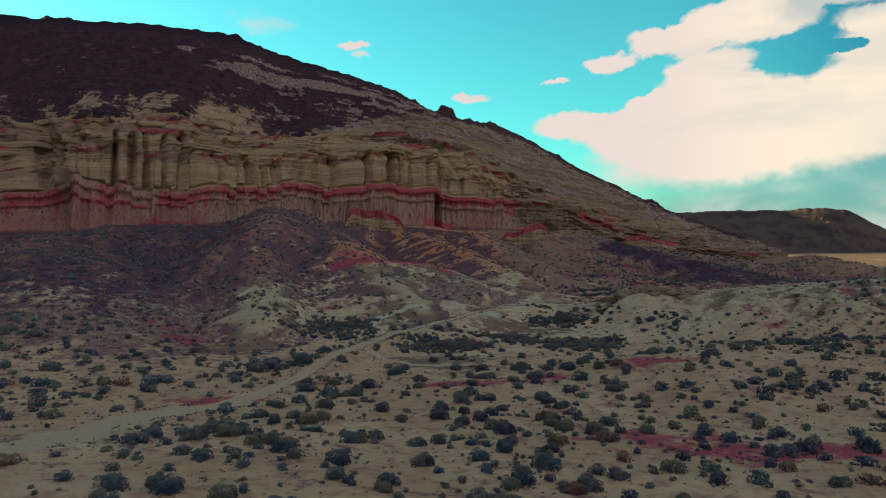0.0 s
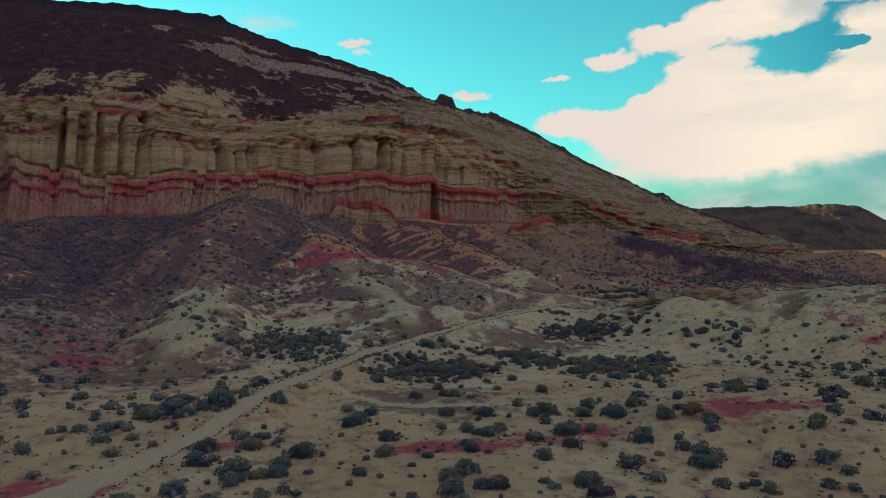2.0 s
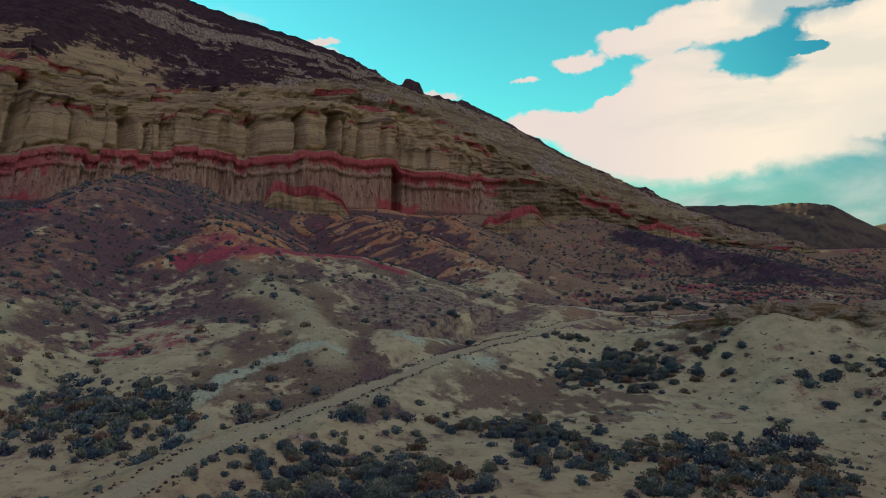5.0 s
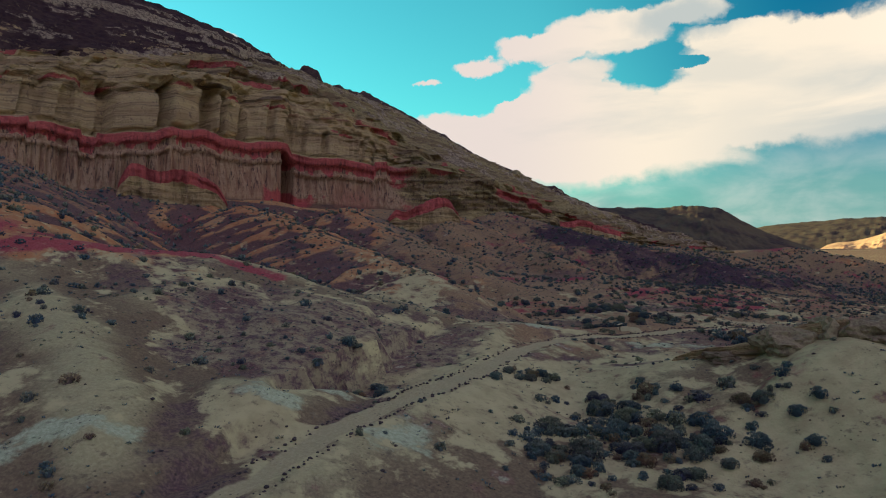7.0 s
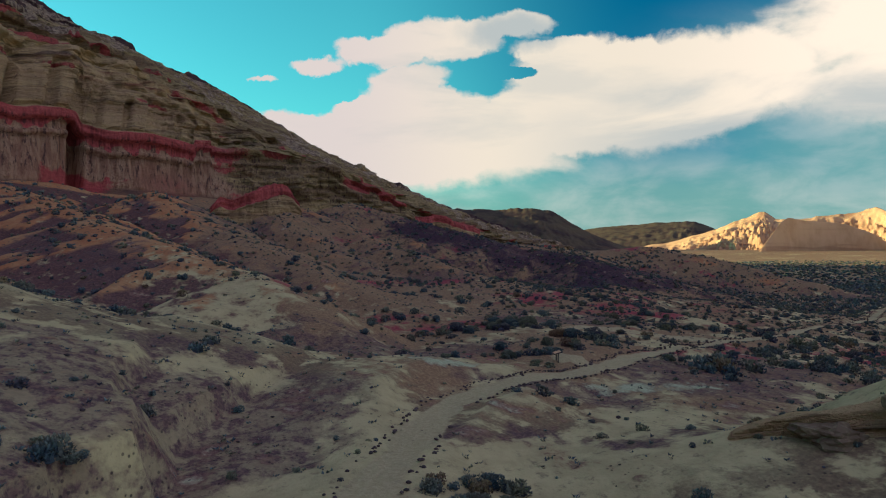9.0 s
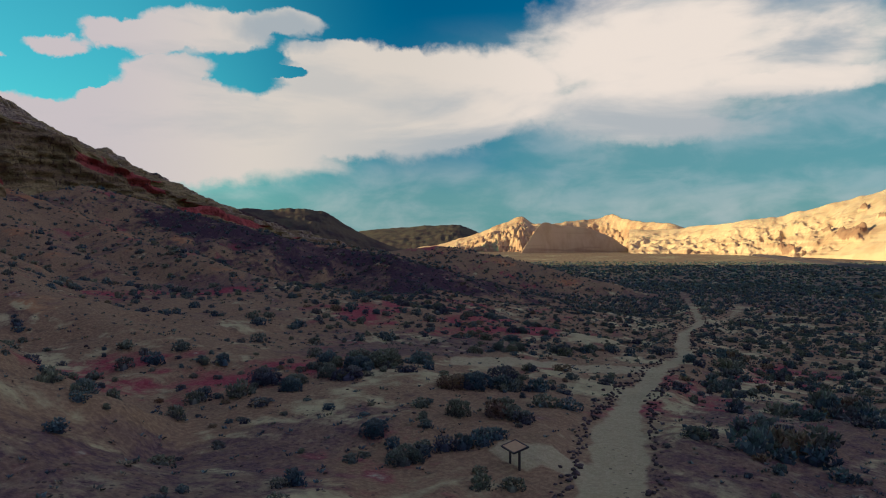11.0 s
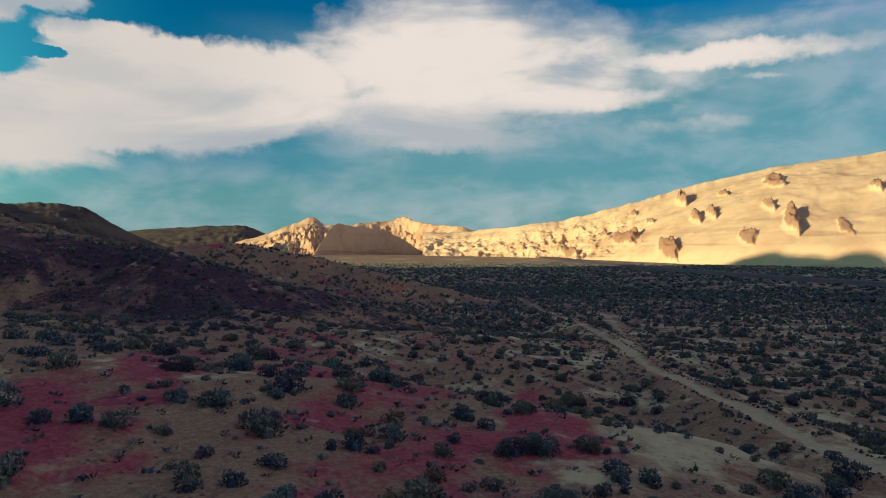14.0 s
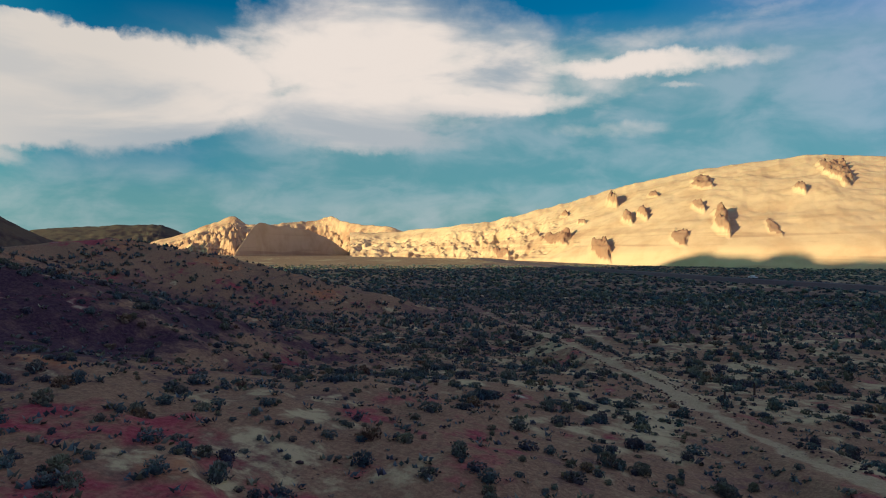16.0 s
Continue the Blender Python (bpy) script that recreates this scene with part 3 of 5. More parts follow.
PALE_LINE = [(-3.6, 142.6, 0), (-7.5, 142.7, 0), (-10.1, 140.4, 0), (-12.7, 135.7, 0), (-13.6, 130, 0), (-13, 125, 0)]
RED_BED = [(-28, 171, 0), (-23, 173, 0), (-18.5, 175, 0), (-12, 179.5, 0), (-6.5, 180.5, 0), (-2, 180.5, 0), (2, 179.5, 0)]
GRAVEL_SPOTS = [(1, 160, 9, 5), (13, 169, 8, 5), (-2, 167, 8, 6), (-5, 157, 5, 4), (7, 166, 7, 4), (4, 176, 8, 4), (-7, 138, 5, 3.5), (20, 183, 8, 6), (27, 184, 7, 4), (34, 188, 8, 3), (50, 173, 9, 5), (60, 178, 9, 4), (58, 203, 10, 4), (-20, 154, 5, 5), (5.5, 156.5, 4, 2.5), (9, 159, 3, 2.5), (2, 154.5, 4, 2.5)]


def path_width(x, y):
    return 0.8 + 1.9 * ease(88, 50, y) + 0.15 * ease(30, 38, x) - 0.3 * ease(44, 56, x)


def path_distance(x, y):
    """Distance from the middle of the footpath or of its branches, in half-widths of the path."""
    d = along(x, y, TRAIL)[0] / path_width(x, y)
    for line, w in ((WASH, 0.6), (BRANCH, 0.75), (CROSS, 1.3), (FORK, 0.8)):
        d = np.minimum(d, along(x, y, line)[0] / w)
    return d


def spots(x, y, places):
    v = np.zeros(np.shape(x))
    for a, b, ra, rb in places:
        v = np.maximum(v, 1 - 0.5 * (((x - a) / ra) ** 2 + ((y - b) / rb) ** 2))
    return np.clip(v, 0, 1)


def stretched(lo, a, b, hi, step, growth):
    mid = list(np.arange(a, b + step, step))
    left, right, d = [], [], step
    p = a
    while p > lo:
        d *= growth
        p -= d
        left.append(p)
    p, d = mid[-1], step
    while p < hi:
        d *= growth
        p += d
        right.append(p)
    return np.array(left[::-1] + mid + right)


def build_ground():
    xs = stretched(-4200, -90, 145, 4200, 0.82, 1.055)
    ys = stretched(-4200, 35, 295, 4200, 0.82, 1.055)
    X, Y = np.meshgrid(xs, ys)
    Z = ground_height(X, Y)
    d, zb, run = along(X, Y, BASE)
    dt = path_distance(X, Y)
    trail = ease(1.6, 0.75, dt + 0.4 * fbm(X / 2.2, Y / 2.2, 2) + 0.7 * fbm(X / 6, Y / 6, 2))
    Z = Z - 0.10 * trail
    trail = trail * (1 - 0.12 * ease(30, 40, X) - 0.2 * ease(55, 75, X) - 0.2 * ease(110, 160, X))
    blush = ease(15, 45, X)
    red = spots(X, Y, RED_SPOTS) * (0.66 + 0.16 * ease(190, 205, Y) * ease(40, 20, X) + 0.22 * ease(125, 110, Y)) + blush * np.maximum(0.34 * ease(0.12, 0.45, fbm(X / 26 + 7, Y / 13, 3)), 0.58 * ease(45, 60, X) * ease(0.22, 0.4, fbm(X / 11 + 3, Y / 7, 3))) * ease(320, 200, np.hypot(X - 60, Y - 200))
    red = np.maximum(red, 1.05 * ease(1.9, 0.7, along(X, Y, RED_BED)[0] + 1.5 * fbm(X / 7, Y / 7, 3)))
    apron = ease(140, 70, d)
    # soil paler on ridges, darker in hollows; also stands in for relief shading
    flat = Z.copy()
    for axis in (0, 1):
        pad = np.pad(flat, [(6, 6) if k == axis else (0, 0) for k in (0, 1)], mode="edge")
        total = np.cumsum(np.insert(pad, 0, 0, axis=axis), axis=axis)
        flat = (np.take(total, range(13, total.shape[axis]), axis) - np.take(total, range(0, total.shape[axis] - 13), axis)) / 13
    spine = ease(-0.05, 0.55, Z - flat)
    blotch = fbm(X / 13 + 5, Y / 13, 4)
    tan = 0.75 * spots(X, Y, TAN_SPOTS)
    flank = np.zeros(X.shape)
    for k, top, reach in ((0, 3.0, 9), (3, 7.0, 10), (5, 7.2, 8), (6, 9.0, 4)):
        ds = along(X, Y, SPURS[k][0])[0]
        zone = ease(reach, 0.75 * reach, ds + 6 * fbm(X / 11, Y / 11, 3)) * ease(top + 0.8, top - 0.6, Z + 1.2 * fbm(X / 6, Y / 6, 3))
        tan = np.maximum(tan, 0.8 * zone)
        flank = np.maximum(flank, zone * ease(0.25 * reach, 0.6 * reach, ds))
    mound = np.zeros(X.shape)
    for k in (11, 12, 13):
        ds, zs, rs = along(X, Y, SPURS[k][0])
        mound = np.maximum(mound, 1.1 * ease(*((20, 11) if k == 11 else (12, 6)), ds + 5 * fbm(X / 9, Y / 9, 3)) * ease(18, 14, zs) * ease(-2.2, 0.4, zs))
    tan = tan * (1 - np.clip(mound, 0, 1)) * (1 - 0.45 * ease(18, 26, X) * ease(156, 164, Y))
    mound = mound * np.clip(0.85 + 0.9 * fbm(X / 7 + 4, Y / 7, 4), 0, 1)
    tan = tan * (1 - spots(X, Y, [(6.5, 160, 5, 3), (11, 166, 5, 3.5), (0, 158, 5, 3)]))
    red = red * (1 - 0.4 * ease(75, 95, X) * ease(300, 250, Y))
    red = red * (1 - 0.95 * np.clip(mound, 0, 1))
    patchy = flank * ease(-0.2, 0.08, blotch) * (1 - 0.5 * spine)
    gravel = 1.0 * spots(X, Y, GRAVEL_SPOTS) + 0.95 * ease(-20, -40, X + 9 * fbm(X / 20, Y / 20, 3)) * ease(92, 116, Y + 9 * fbm(X / 18 + 4, Y / 18, 3)) + 0.9 * mound + apron * (0.2 + 0.8 * fbm(X / 30, Y / 30, 3)) * (1 - spine) + 0.3 * ease(-0.1, 0.4, fbm(X / 40 + 3, Y / 40, 3))
    gravel = gravel * (1 - ease(4, 12, X) * ease(153, 146, Y)) + 0.7 * ease(150, 230, X + 20 * fbm(X / 40, Y / 40, 3)) * ease(330, 290, Y - 0.2 * X)
    gravel = gravel * (1 - 0.9 * np.clip(1.4 * tan, 0, 1)) + 0.85 * patchy
    return tagged(mesh_grid("ground", X, Y, Z, SOIL, {
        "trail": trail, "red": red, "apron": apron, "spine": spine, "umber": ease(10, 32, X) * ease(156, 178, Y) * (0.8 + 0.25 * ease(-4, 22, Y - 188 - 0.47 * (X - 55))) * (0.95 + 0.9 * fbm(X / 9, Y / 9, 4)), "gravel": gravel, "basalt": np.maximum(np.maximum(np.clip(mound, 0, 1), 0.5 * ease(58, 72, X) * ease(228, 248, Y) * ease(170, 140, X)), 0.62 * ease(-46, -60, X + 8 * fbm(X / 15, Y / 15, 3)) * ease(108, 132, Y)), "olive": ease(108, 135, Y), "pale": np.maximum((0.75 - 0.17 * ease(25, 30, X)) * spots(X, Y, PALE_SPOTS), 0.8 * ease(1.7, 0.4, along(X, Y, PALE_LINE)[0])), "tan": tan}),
        "tan desert ground with reddish soil patches and dark gravel", "ground", kind="structure")


def spline(points, t):
    """Points of a smooth curve through the given ones, t running from 0 to their number less one."""
    p = np.array(points, float)
    p = np.vstack([2 * p[0] - p[1], p, 2 * p[-1] - p[-2]])
    i = np.clip(np.floor(t).astype(int), 0, len(points) - 2)
    f = (t - i)[:, None]
    a, b, c, d = p[i], p[i + 1], p[i + 2], p[i + 3]
    return 0.5 * (2 * b + (c - a) * f + (2 * a - 5 * b + 4 * c - d) * f ** 2 + (3 * b - a - 3 * c + d) * f ** 3)


def build_mountain():
    lines = [BASE, RED, COLUMNS, RIM, CREST]
    dense = np.linspace(0, len(BASE) - 1, 4000)
    run = np.concatenate([[0], np.cumsum(np.linalg.norm(np.diff(spline(BASE, dense)[:, :2], axis=0), axis=1))])
    fine_from, fine_to = np.interp([2.2, 8.3], dense, run)
    u = np.concatenate([np.arange(0, fine_from, 4.0), np.arange(fine_from, fine_to, 0.36), np.arange(fine_to, run[-1], 0.7)])
    t = np.interp(u, run, dense)
    L = [spline(l, t) for l in lines]
    tan = np.gradient(L[0][:, :2], axis=0)
    k = np.ones(25) / 25
    tan = np.stack([np.convolve(np.pad(tan[:, i], 12, mode="edge"), k, "valid") for i in (0, 1)], 1)
    tan /= np.linalg.norm(tan, axis=1)[:, None]
    out = np.stack([tan[:, 1], -tan[:, 0]], 1)
    toe = L[0] + np.concatenate([out * 9, np.full((len(u), 1), -7.0)], 1)
    back = L[4] + np.array([60, 260, 0]) * [1, 1, 0]
    back[:, 2] = L[4][:, 2] * 0.3 - 12
    L = [toe, *L, back]
    counts = [5, 36, 36, 42, 96, 10]
    V = np.concatenate([[a + i / c for i in range(c)] for a, c in enumerate(counts)] + [[6.0]])
    U, VV = np.meshgrid(u, V)
    i = np.clip(np.floor(V).astype(int), 0, 5)
    f = (V - i)[:, None, None]
    S = np.stack(L)
    P = S[i] + (S[i + 1] - S[i]) * f
    Z = P[..., 2]
    # buttresses, columns, flutes and ledges push the face in and out
    on = lambda a, b, w=0.12: ease(a - w, a + w, VV) * (1 - ease(b - w, b + w, VV))
    # the beds break up towards the tail, buttresses stand tall at the left
    T = np.broadcast_to(t, U.shape)
    tail = ease(7.4, 8.1, T + 0.4 * perlin(U / 15, VV * 1.5))
    left = ease(4.55, 4.3, T + 0.1 * perlin(U / 5, VV))
    flat = 0 * VV
    noses = np.abs(perlin(U / 27 + 4, 0.5 + flat)) + 0.4 * np.abs(perlin(U / 9 + 4, 0.5 + flat))
    lay = VV + (0.7 * (0.3 - noses) + 0.4 * fbm(U / 24 + 3, VV * 5.0, 4, 0.6)) * on(3.1, 4.7, 0.4) * (1 - 0.4 * tail)
    lay = lay + (0.06 * perlin(U / 12, 0.5 + flat) + 0.04 * perlin(U / 4, VV * 2)) * on(1.1, 2.4, 0.3)
    # pale beds climb higher up the slope to the right
    climb = ease(5.5, 6.9, T + 0.25 * perlin(U / 12, VV * 3))
    lay = lay - 0.78 * climb * on(3.55, 5.3, 0.35)
    worn = np.maximum(tail, 0.85 * climb * ease(3.2, 3.7, VV))
    wave = 0.1 * perlin(U / 8 + 2, 0.7 + flat) + 0.06 * perlin(U / 2.6, 0.2 + flat)
    sway = (2.6 * perlin(U / 17 + 8, 0.4 + flat) + 1.1 * perlin(U / 6 + 8, 0.4 + flat)) * on(1.3, 3.0, 0.4)
    sway = sway + 1.3 * np.round(1.4 * perlin(U / 11 + 31, 0.6 + flat)) * on(1.3, 3.0, 0.4)
    # the beds drop behind a fault at the slot
    sway = sway - 2.6 * ease(-0.8, 0.8, U - np.interp(7.0, t, u)) * on(1.25, 3.0, 0.3)
    Z = Z + sway * (1 - 0.5 * tail)
    band = lambda lo, hi, w=0.03: ease(lo - w, lo + w, VV) * ease(hi + w, hi - w, VV)
    gate = lambda size, k, lo=-0.1, hi=0.15: ease(lo, hi, perlin(U / size + k, VV * 0.3))
    drip = 0.22 * ease(0.0, 0.35, perlin(U / 1.9 + 70, 0.3 + flat))
    red = band(1.83 + 1.6 * wave - drip * (0.45 + 0.55 * left), 2.04 + 0.5 * wave) * (1 - 0.97 * left)
    red = np.maximum(red, 0.95 * band(1.6 + wave, 1.72 + wave) * gate(19, 5, 0.0, 0.2))
    red = np.maximum(red, 0.8 * band(0.5, 1.18 + wave + 0.5 * drip, 0.06) * gate(23, 33, 0.05, 0.25))
    red = np.maximum(red, 0.66 * left * band(1.62 - drip, 2.06 + 0.6 * wave, 0.06) * gate(13, 44, -0.15, 0.05))
    red = red * (1 - tail)
    beds_up = band(2.78 + wave, 2.86 + wave) * gate(15, 61, 0.02, 0.15) + band(3.3 + wave, 3.42 + wave) * gate(19, 13, 0.0, 0.15) + band(3.72 + 2 * wave, 3.85 + wave) * gate(22, 91, -0.05, 0.1)
    red = np.maximum(red, 0.75 * beds_up)
    red = np.maximum(red, tail * (band(1.82 + 2 * wave, 2.05) * gate(17, 7, 0.05, 0.15) + band(2.9 + 2 * wave, 3.2) * gate(14, 17, 0.12, 0.22)))
    wash = np.maximum(band(0.9, 1.45, 0.25) * gate(17, 3, -0.25, 0.2), left * band(1.1, 1.9, 0.3) * gate(11, 51, -0.2, 0.15)) * (1 - tail)
    # buttresses, columns with hollows between, flutes, ledges
    push = 9.0 * perlin(U / 30, VV * 0.22) * on(0.4, 3.7, 0.6) + 5.0 * perlin(U / 12.5 + 5, VV * 0.25) * on(0.7, 3.6, 0.5)
    col = perlin(U / 4.2 + 40, VV * 0.1 + 3) + 0.35 * perlin(U / 2.1, VV * 0.3)
    colgate = ease(-0.4, 0.0, perlin(U / 30 + 11, 0.5 + flat))
    head = 2.72 + 0.35 * perlin(U / 6.0 + 3, 0.3 + flat) + 0.5 * left
    push = push - ((10.0 - 2.0 * left) * ease(0.02, 0.13, col) - 2.0) * ease(2.07, 2.12, VV) * (1 - ease(head, head + 0.14, VV)) * (0.3 + 0.7 * colgate) * (1 - 0.85 * tail)
    slit = np.clip(np.abs(perlin(U / 1.7 + 9, VV * 0.15)) * 4.5, 0, 1) + 0.9 * np.clip(np.abs(perlin(U / 4.6 + 19, VV * 0.12)) * 4, 0, 1)
    push = push + (1.5 * slit - 1.5) * (0.35 + 0.65 * gate(13, 27, -0.3, 0.2)) * (on(1.04, 1.66, 0.03) + 0.7 * on(1.74, 1.88, 0.02) + 0.75 * left * on(2.0, 2.9, 0.1)) * (1 - 0.8 * tail)
    push = push + 1.4 * np.abs(perlin(U / 3.0 + 9, VV * 0.5)) * on(2.0, 3.2, 0.1)
    push = push + (1.8 * on(1.88, 2.05, 0.025) + 1.3 * on(1.66, 1.74, 0.02) - 1.2 * on(2.06, 2.12, 0.02)) * (1 - tail)
    hum = fbm(U / 11 + 7, VV * 2.4, 4, 0.55)
    push = push + (7.5 - 2.5 * tail) * hum * on(2.7 - 1.6 * tail, 4.0, 0.25) - 6.0 * (noses - 0.3) * on(2.9, 4.1, 0.3)
    push = push - tail * 4.5 * np.abs(perlin(U / 8 + 3, VV * 0.5)) * on(0.8, 3.6, 0.3)
    beds = perlin(Z / 1.5 + 0.8 * perlin(U / 16, Z / 12), U / 40) + 0.7 * perlin(Z / 0.7 + 0.5 * perlin(U / 9, Z / 9), U / 25)
    push = push + (1.7 - 0.5 * tail) * beds * on(2.05 - tail, 4.05, 0.1) * (1 - 0.6 * (1 - tail) * on(2.0, 2.65, 0.1)) + 0.12 * beds * on(0.9, 1.95, 0.1)
    shelf = np.clip(4.0 * perlin(Z / 4.5 + 0.9 * perlin(U / 21, Z / 14), U / 55 + 3), -0.7, 1.0)
    push = push + climb * (2.6 * shelf + 2.0 * fbm(U / 9 + 2, VV * 5, 3)) * on(2.9, 4.9, 0.3)
    # a deep slot in the red wall
    slot = np.exp(-((U - np.interp(7.0, t, u)) / 1.3) ** 4)
    push = push - 7 * slot * on(0.9, 1.85, 0.03)
    # pale outcrops high on the slope: a fluted scarp, a thin bed above it, scattered ribs
    mid = 4.55 + 0.07 * (T - 4.2) + 0.05 * perlin(U / 14, 0.5 + flat)
    wide = np.clip(0.085 - 0.02 * (T - 4.2), 0.03, 0.085)
    main = ease(4.0, 4.3, T) * ease(7.2, 6.2, T) * ease(wide + 0.03, wide - 0.02, np.abs(VV - mid)) * (0.65 + 0.35 * gate(16, 31, -0.2, 0.1))
    line = ease(3.6, 3.9, T) * ease(7.6, 7.0, T) * ease(0.035, 0.012, np.abs(VV - mid - 0.16)) * gate(25, 81, -0.25, -0.05)
    patches = ease(0.22, 0.32, fbm(U / 16 + 5, VV * 9, 3)) * on(4.1, 4.9, 0.1) * (0.3 + 0.35 * ease(4, 6, T))
    ribs = ease(5.0, 6.2, T) * ease(0.12, 0.26, fbm(U / 13 + VV * 6, VV * 8 + 9, 4)) * on(3.95, 4.85, 0.1)
    bed = np.clip(np.maximum(np.maximum(main, 0.8 * line), np.maximum(patches, 0.75 * ribs)), 0, 1)
    push = push + bed * (2.0 + 2.0 * np.abs(perlin(U / 3 + 5, VV * 2))) * on(4.0, 4.95, 0.05)
    X = P[..., 0] + push * out[None, :, 0]
    Y = P[..., 1] + push * out[None, :, 1]
    up = on(3.3, 5.02, 0.25)
    gul = np.abs(perlin(U / 30 + VV * 0.8, VV * 1.3))
    Z = Z + up * (2.6 * fbm(X / 34, Y / 34, 5, 0.55) + 1.0 * fbm(X / 6, Y / 6, 3) + 4.0 * (gul - 0.2) * np.sin(np.clip((VV - 3.2) / 1.8, 0, 1) * np.pi))
    Z = Z + 2.2 * (np.floor(Z / 3.0 + 0.4 * perlin(X / 22, Y / 22)) * 3.0 + 1.5 - Z) * 0.16 * on(3.0, 4.9, 0.2)
    # crest rocks
    crag = np.clip(perlin(U / 9, flat + 0.5) + 0.5 * perlin(U / 3.3, flat), 0, 1)
    Z = Z + on(4.94, 5.06, 0.04) * (4.0 * crag + 1.5 * perlin(U / 4, VV * 9))
    knob = np.exp(-((U - np.interp(7.03, t, u)) / 7) ** 4)
    Z = Z + 8 * knob * on(4.95, 5.05, 0.03)
    ob = mesh_grid("mountain", X, Y, Z, CLIFF, {"layer": lay, "bed": bed, "red": red, "wash": wash, "tail": worn})
    return tagged(ob, "banded red and cream sandstone cliff below a dark slope", "mountain", kind="structure")


def build_far(name, rows, mat, label, columns=260, levels=46, rugged=1.0, crags=(), centre=(40, 190), steep=0.8):
    """A hill range seen across the plain: bearing, foot distance, crest distance, crest height."""
    t = np.linspace(0, len(rows) - 1, columns)
    R = spline(rows, t)
    V = np.linspace(0, 1.35, levels)
    T, VV = np.meshgrid(np.arange(columns) / columns, V)
    az, foot, crest, top = [np.broadcast_to(R[:, k], T.shape) for k in range(4)]
    dist = np.where(VV < 1, foot + (crest - foot) * VV, crest + (VV - 1) * np.maximum(crest - foot, 200))
    a = np.radians(az)
    X, Y = centre[0] + np.sin(a) * dist, centre[1] + np.cos(a) * dist
    shape = np.where(VV < 1, VV ** steep, 1 - 2.2 * (VV - 1))
    lump = fbm(X / 150, Y / 150, 5, 0.45)
    arc = a * 900
    flute = 0.5 * np.abs(perlin(arc / 34 + 1.5 * lump, VV * 1.3)) + 0.8 * np.abs(fbm(X / 42, Y / 42, 3)) + 0.45 * np.abs(fbm(X / 15, Y / 15, 3)) + 0.25 * np.abs(perlin(arc / 13 + lump, VV * 2))
    rough = rugged * ease(79, 70, az) * ease(1.0, 0.55, VV)
    Z = -3 + (top + 3) * shape + rugged * (0.45 + 0.55 * ease(80, 70, az)) * top * 0.12 * lump * np.clip(VV * 4, 0, 1) - rough * top * 0.45 * flute * np.clip(VV * 5, 0, 1)
    crag = np.zeros(X.shape)
    for ca, cv, ra, rv, h in crags:
        p, q = (az - ca) / (0.45 * ra) + 0.6 * fbm(X / 19, Y / 19, 2), (VV - cv) / rv + 0.7 * fbm(X / 17 + 9, Y / 17, 2)
        saw = np.where(p < 0.55, (p + 1) / 1.55, (1 - p) / 0.45)
        m = np.clip(saw, 0, 1) * ease(1.0, 0.6, np.abs(q + 0.5 * p))
        Z = Z + 1.05 * h * np.minimum(m * 2.2, 1) * (0.7 + 0.8 * np.abs(fbm(X / 10, Y / 10, 3)))
        crag = np.maximum(crag, ease(0.05, 0.4, m))
    Z = Z + rugged * (0.7 * fbm(X / 12, Y / 12, 3) + 3.0 * fbm(X / 45 + 3, Y / 30, 3)) * np.clip(VV * 4, 0, 1) * ease(1.0, 0.85, VV)
    Z = Z + 0.035 * top * (perlin(arc / 17, 0.5 + 0 * VV) + 0.6 * perlin(arc / 6, 0.5 + 0 * VV)) * ease(0.8, 0.97, VV) * (0.3 + 0.7 * ease(84, 76, az))
    Z = Z - 8 * (1 - np.clip(VV * 12, 0, 1))
    ob = mesh_grid(name, X, Y, Z, mat, {"crag": crag})
    return tagged(ob, label, "mountain", kind="structure")


ground = build_ground()
mountain = build_mountain()
build_far("mountain_east", [(59, 1010, 1200, 50), (63, 990, 1150, 50), (67, 930, 1050, 54), (70, 880, 1030, 59), (72.5, 840, 1010, 66), (76.7, 760, 990, 84), (80.8, 700, 970, 102), (84.7, 660, 960, 115), (88.5, 640, 950, 122), (91.2, 634, 950, 125), (93.5, 628, 950, 129), (95.5, 624, 950, 127), (98.5, 620, 950, 120), (104, 620, 950, 110), (112, 640, 980, 100), (125, 700, 1050, 80)],
          EAST, "sunlit cream sandstone mountain with small dark outcrops", 680, 150, 0.8,
          [(79.6, 0.71, 0.95, 0.075, 14), (80.6, 0.42, 1.0, 0.06, 9), (81.7, 0.45, 0.8, 0.05, 8), (87.2, 0.24, 1.3, 0.08, 12), (78.4, 0.12, 1.9, 0.06, 9), (75.1, 0.3, 2.2, 0.074, 9), (73.6, 0.48, 0.76, 0.063, 6), (85.7, 0.43, 1.0, 0.04, 6), (82.6, 0.69, 1.05, 0.03, 5), (86.0, 0.72, 1.6, 0.08, 6), (94.8, 0.72, 2.2, 0.12, 8), (92.5, 0.5, 1.0, 0.035, 7), (84.2, 0.16, 1.6, 0.05, 4), (90.6, 0.2, 1.2, 0.05, 3), (70.9, 0.25, 1.43, 0.05, 8), (76.0, 0.72, 0.76, 0.032, 5), (77.2, 0.5, 0.7, 0.03, 5)])
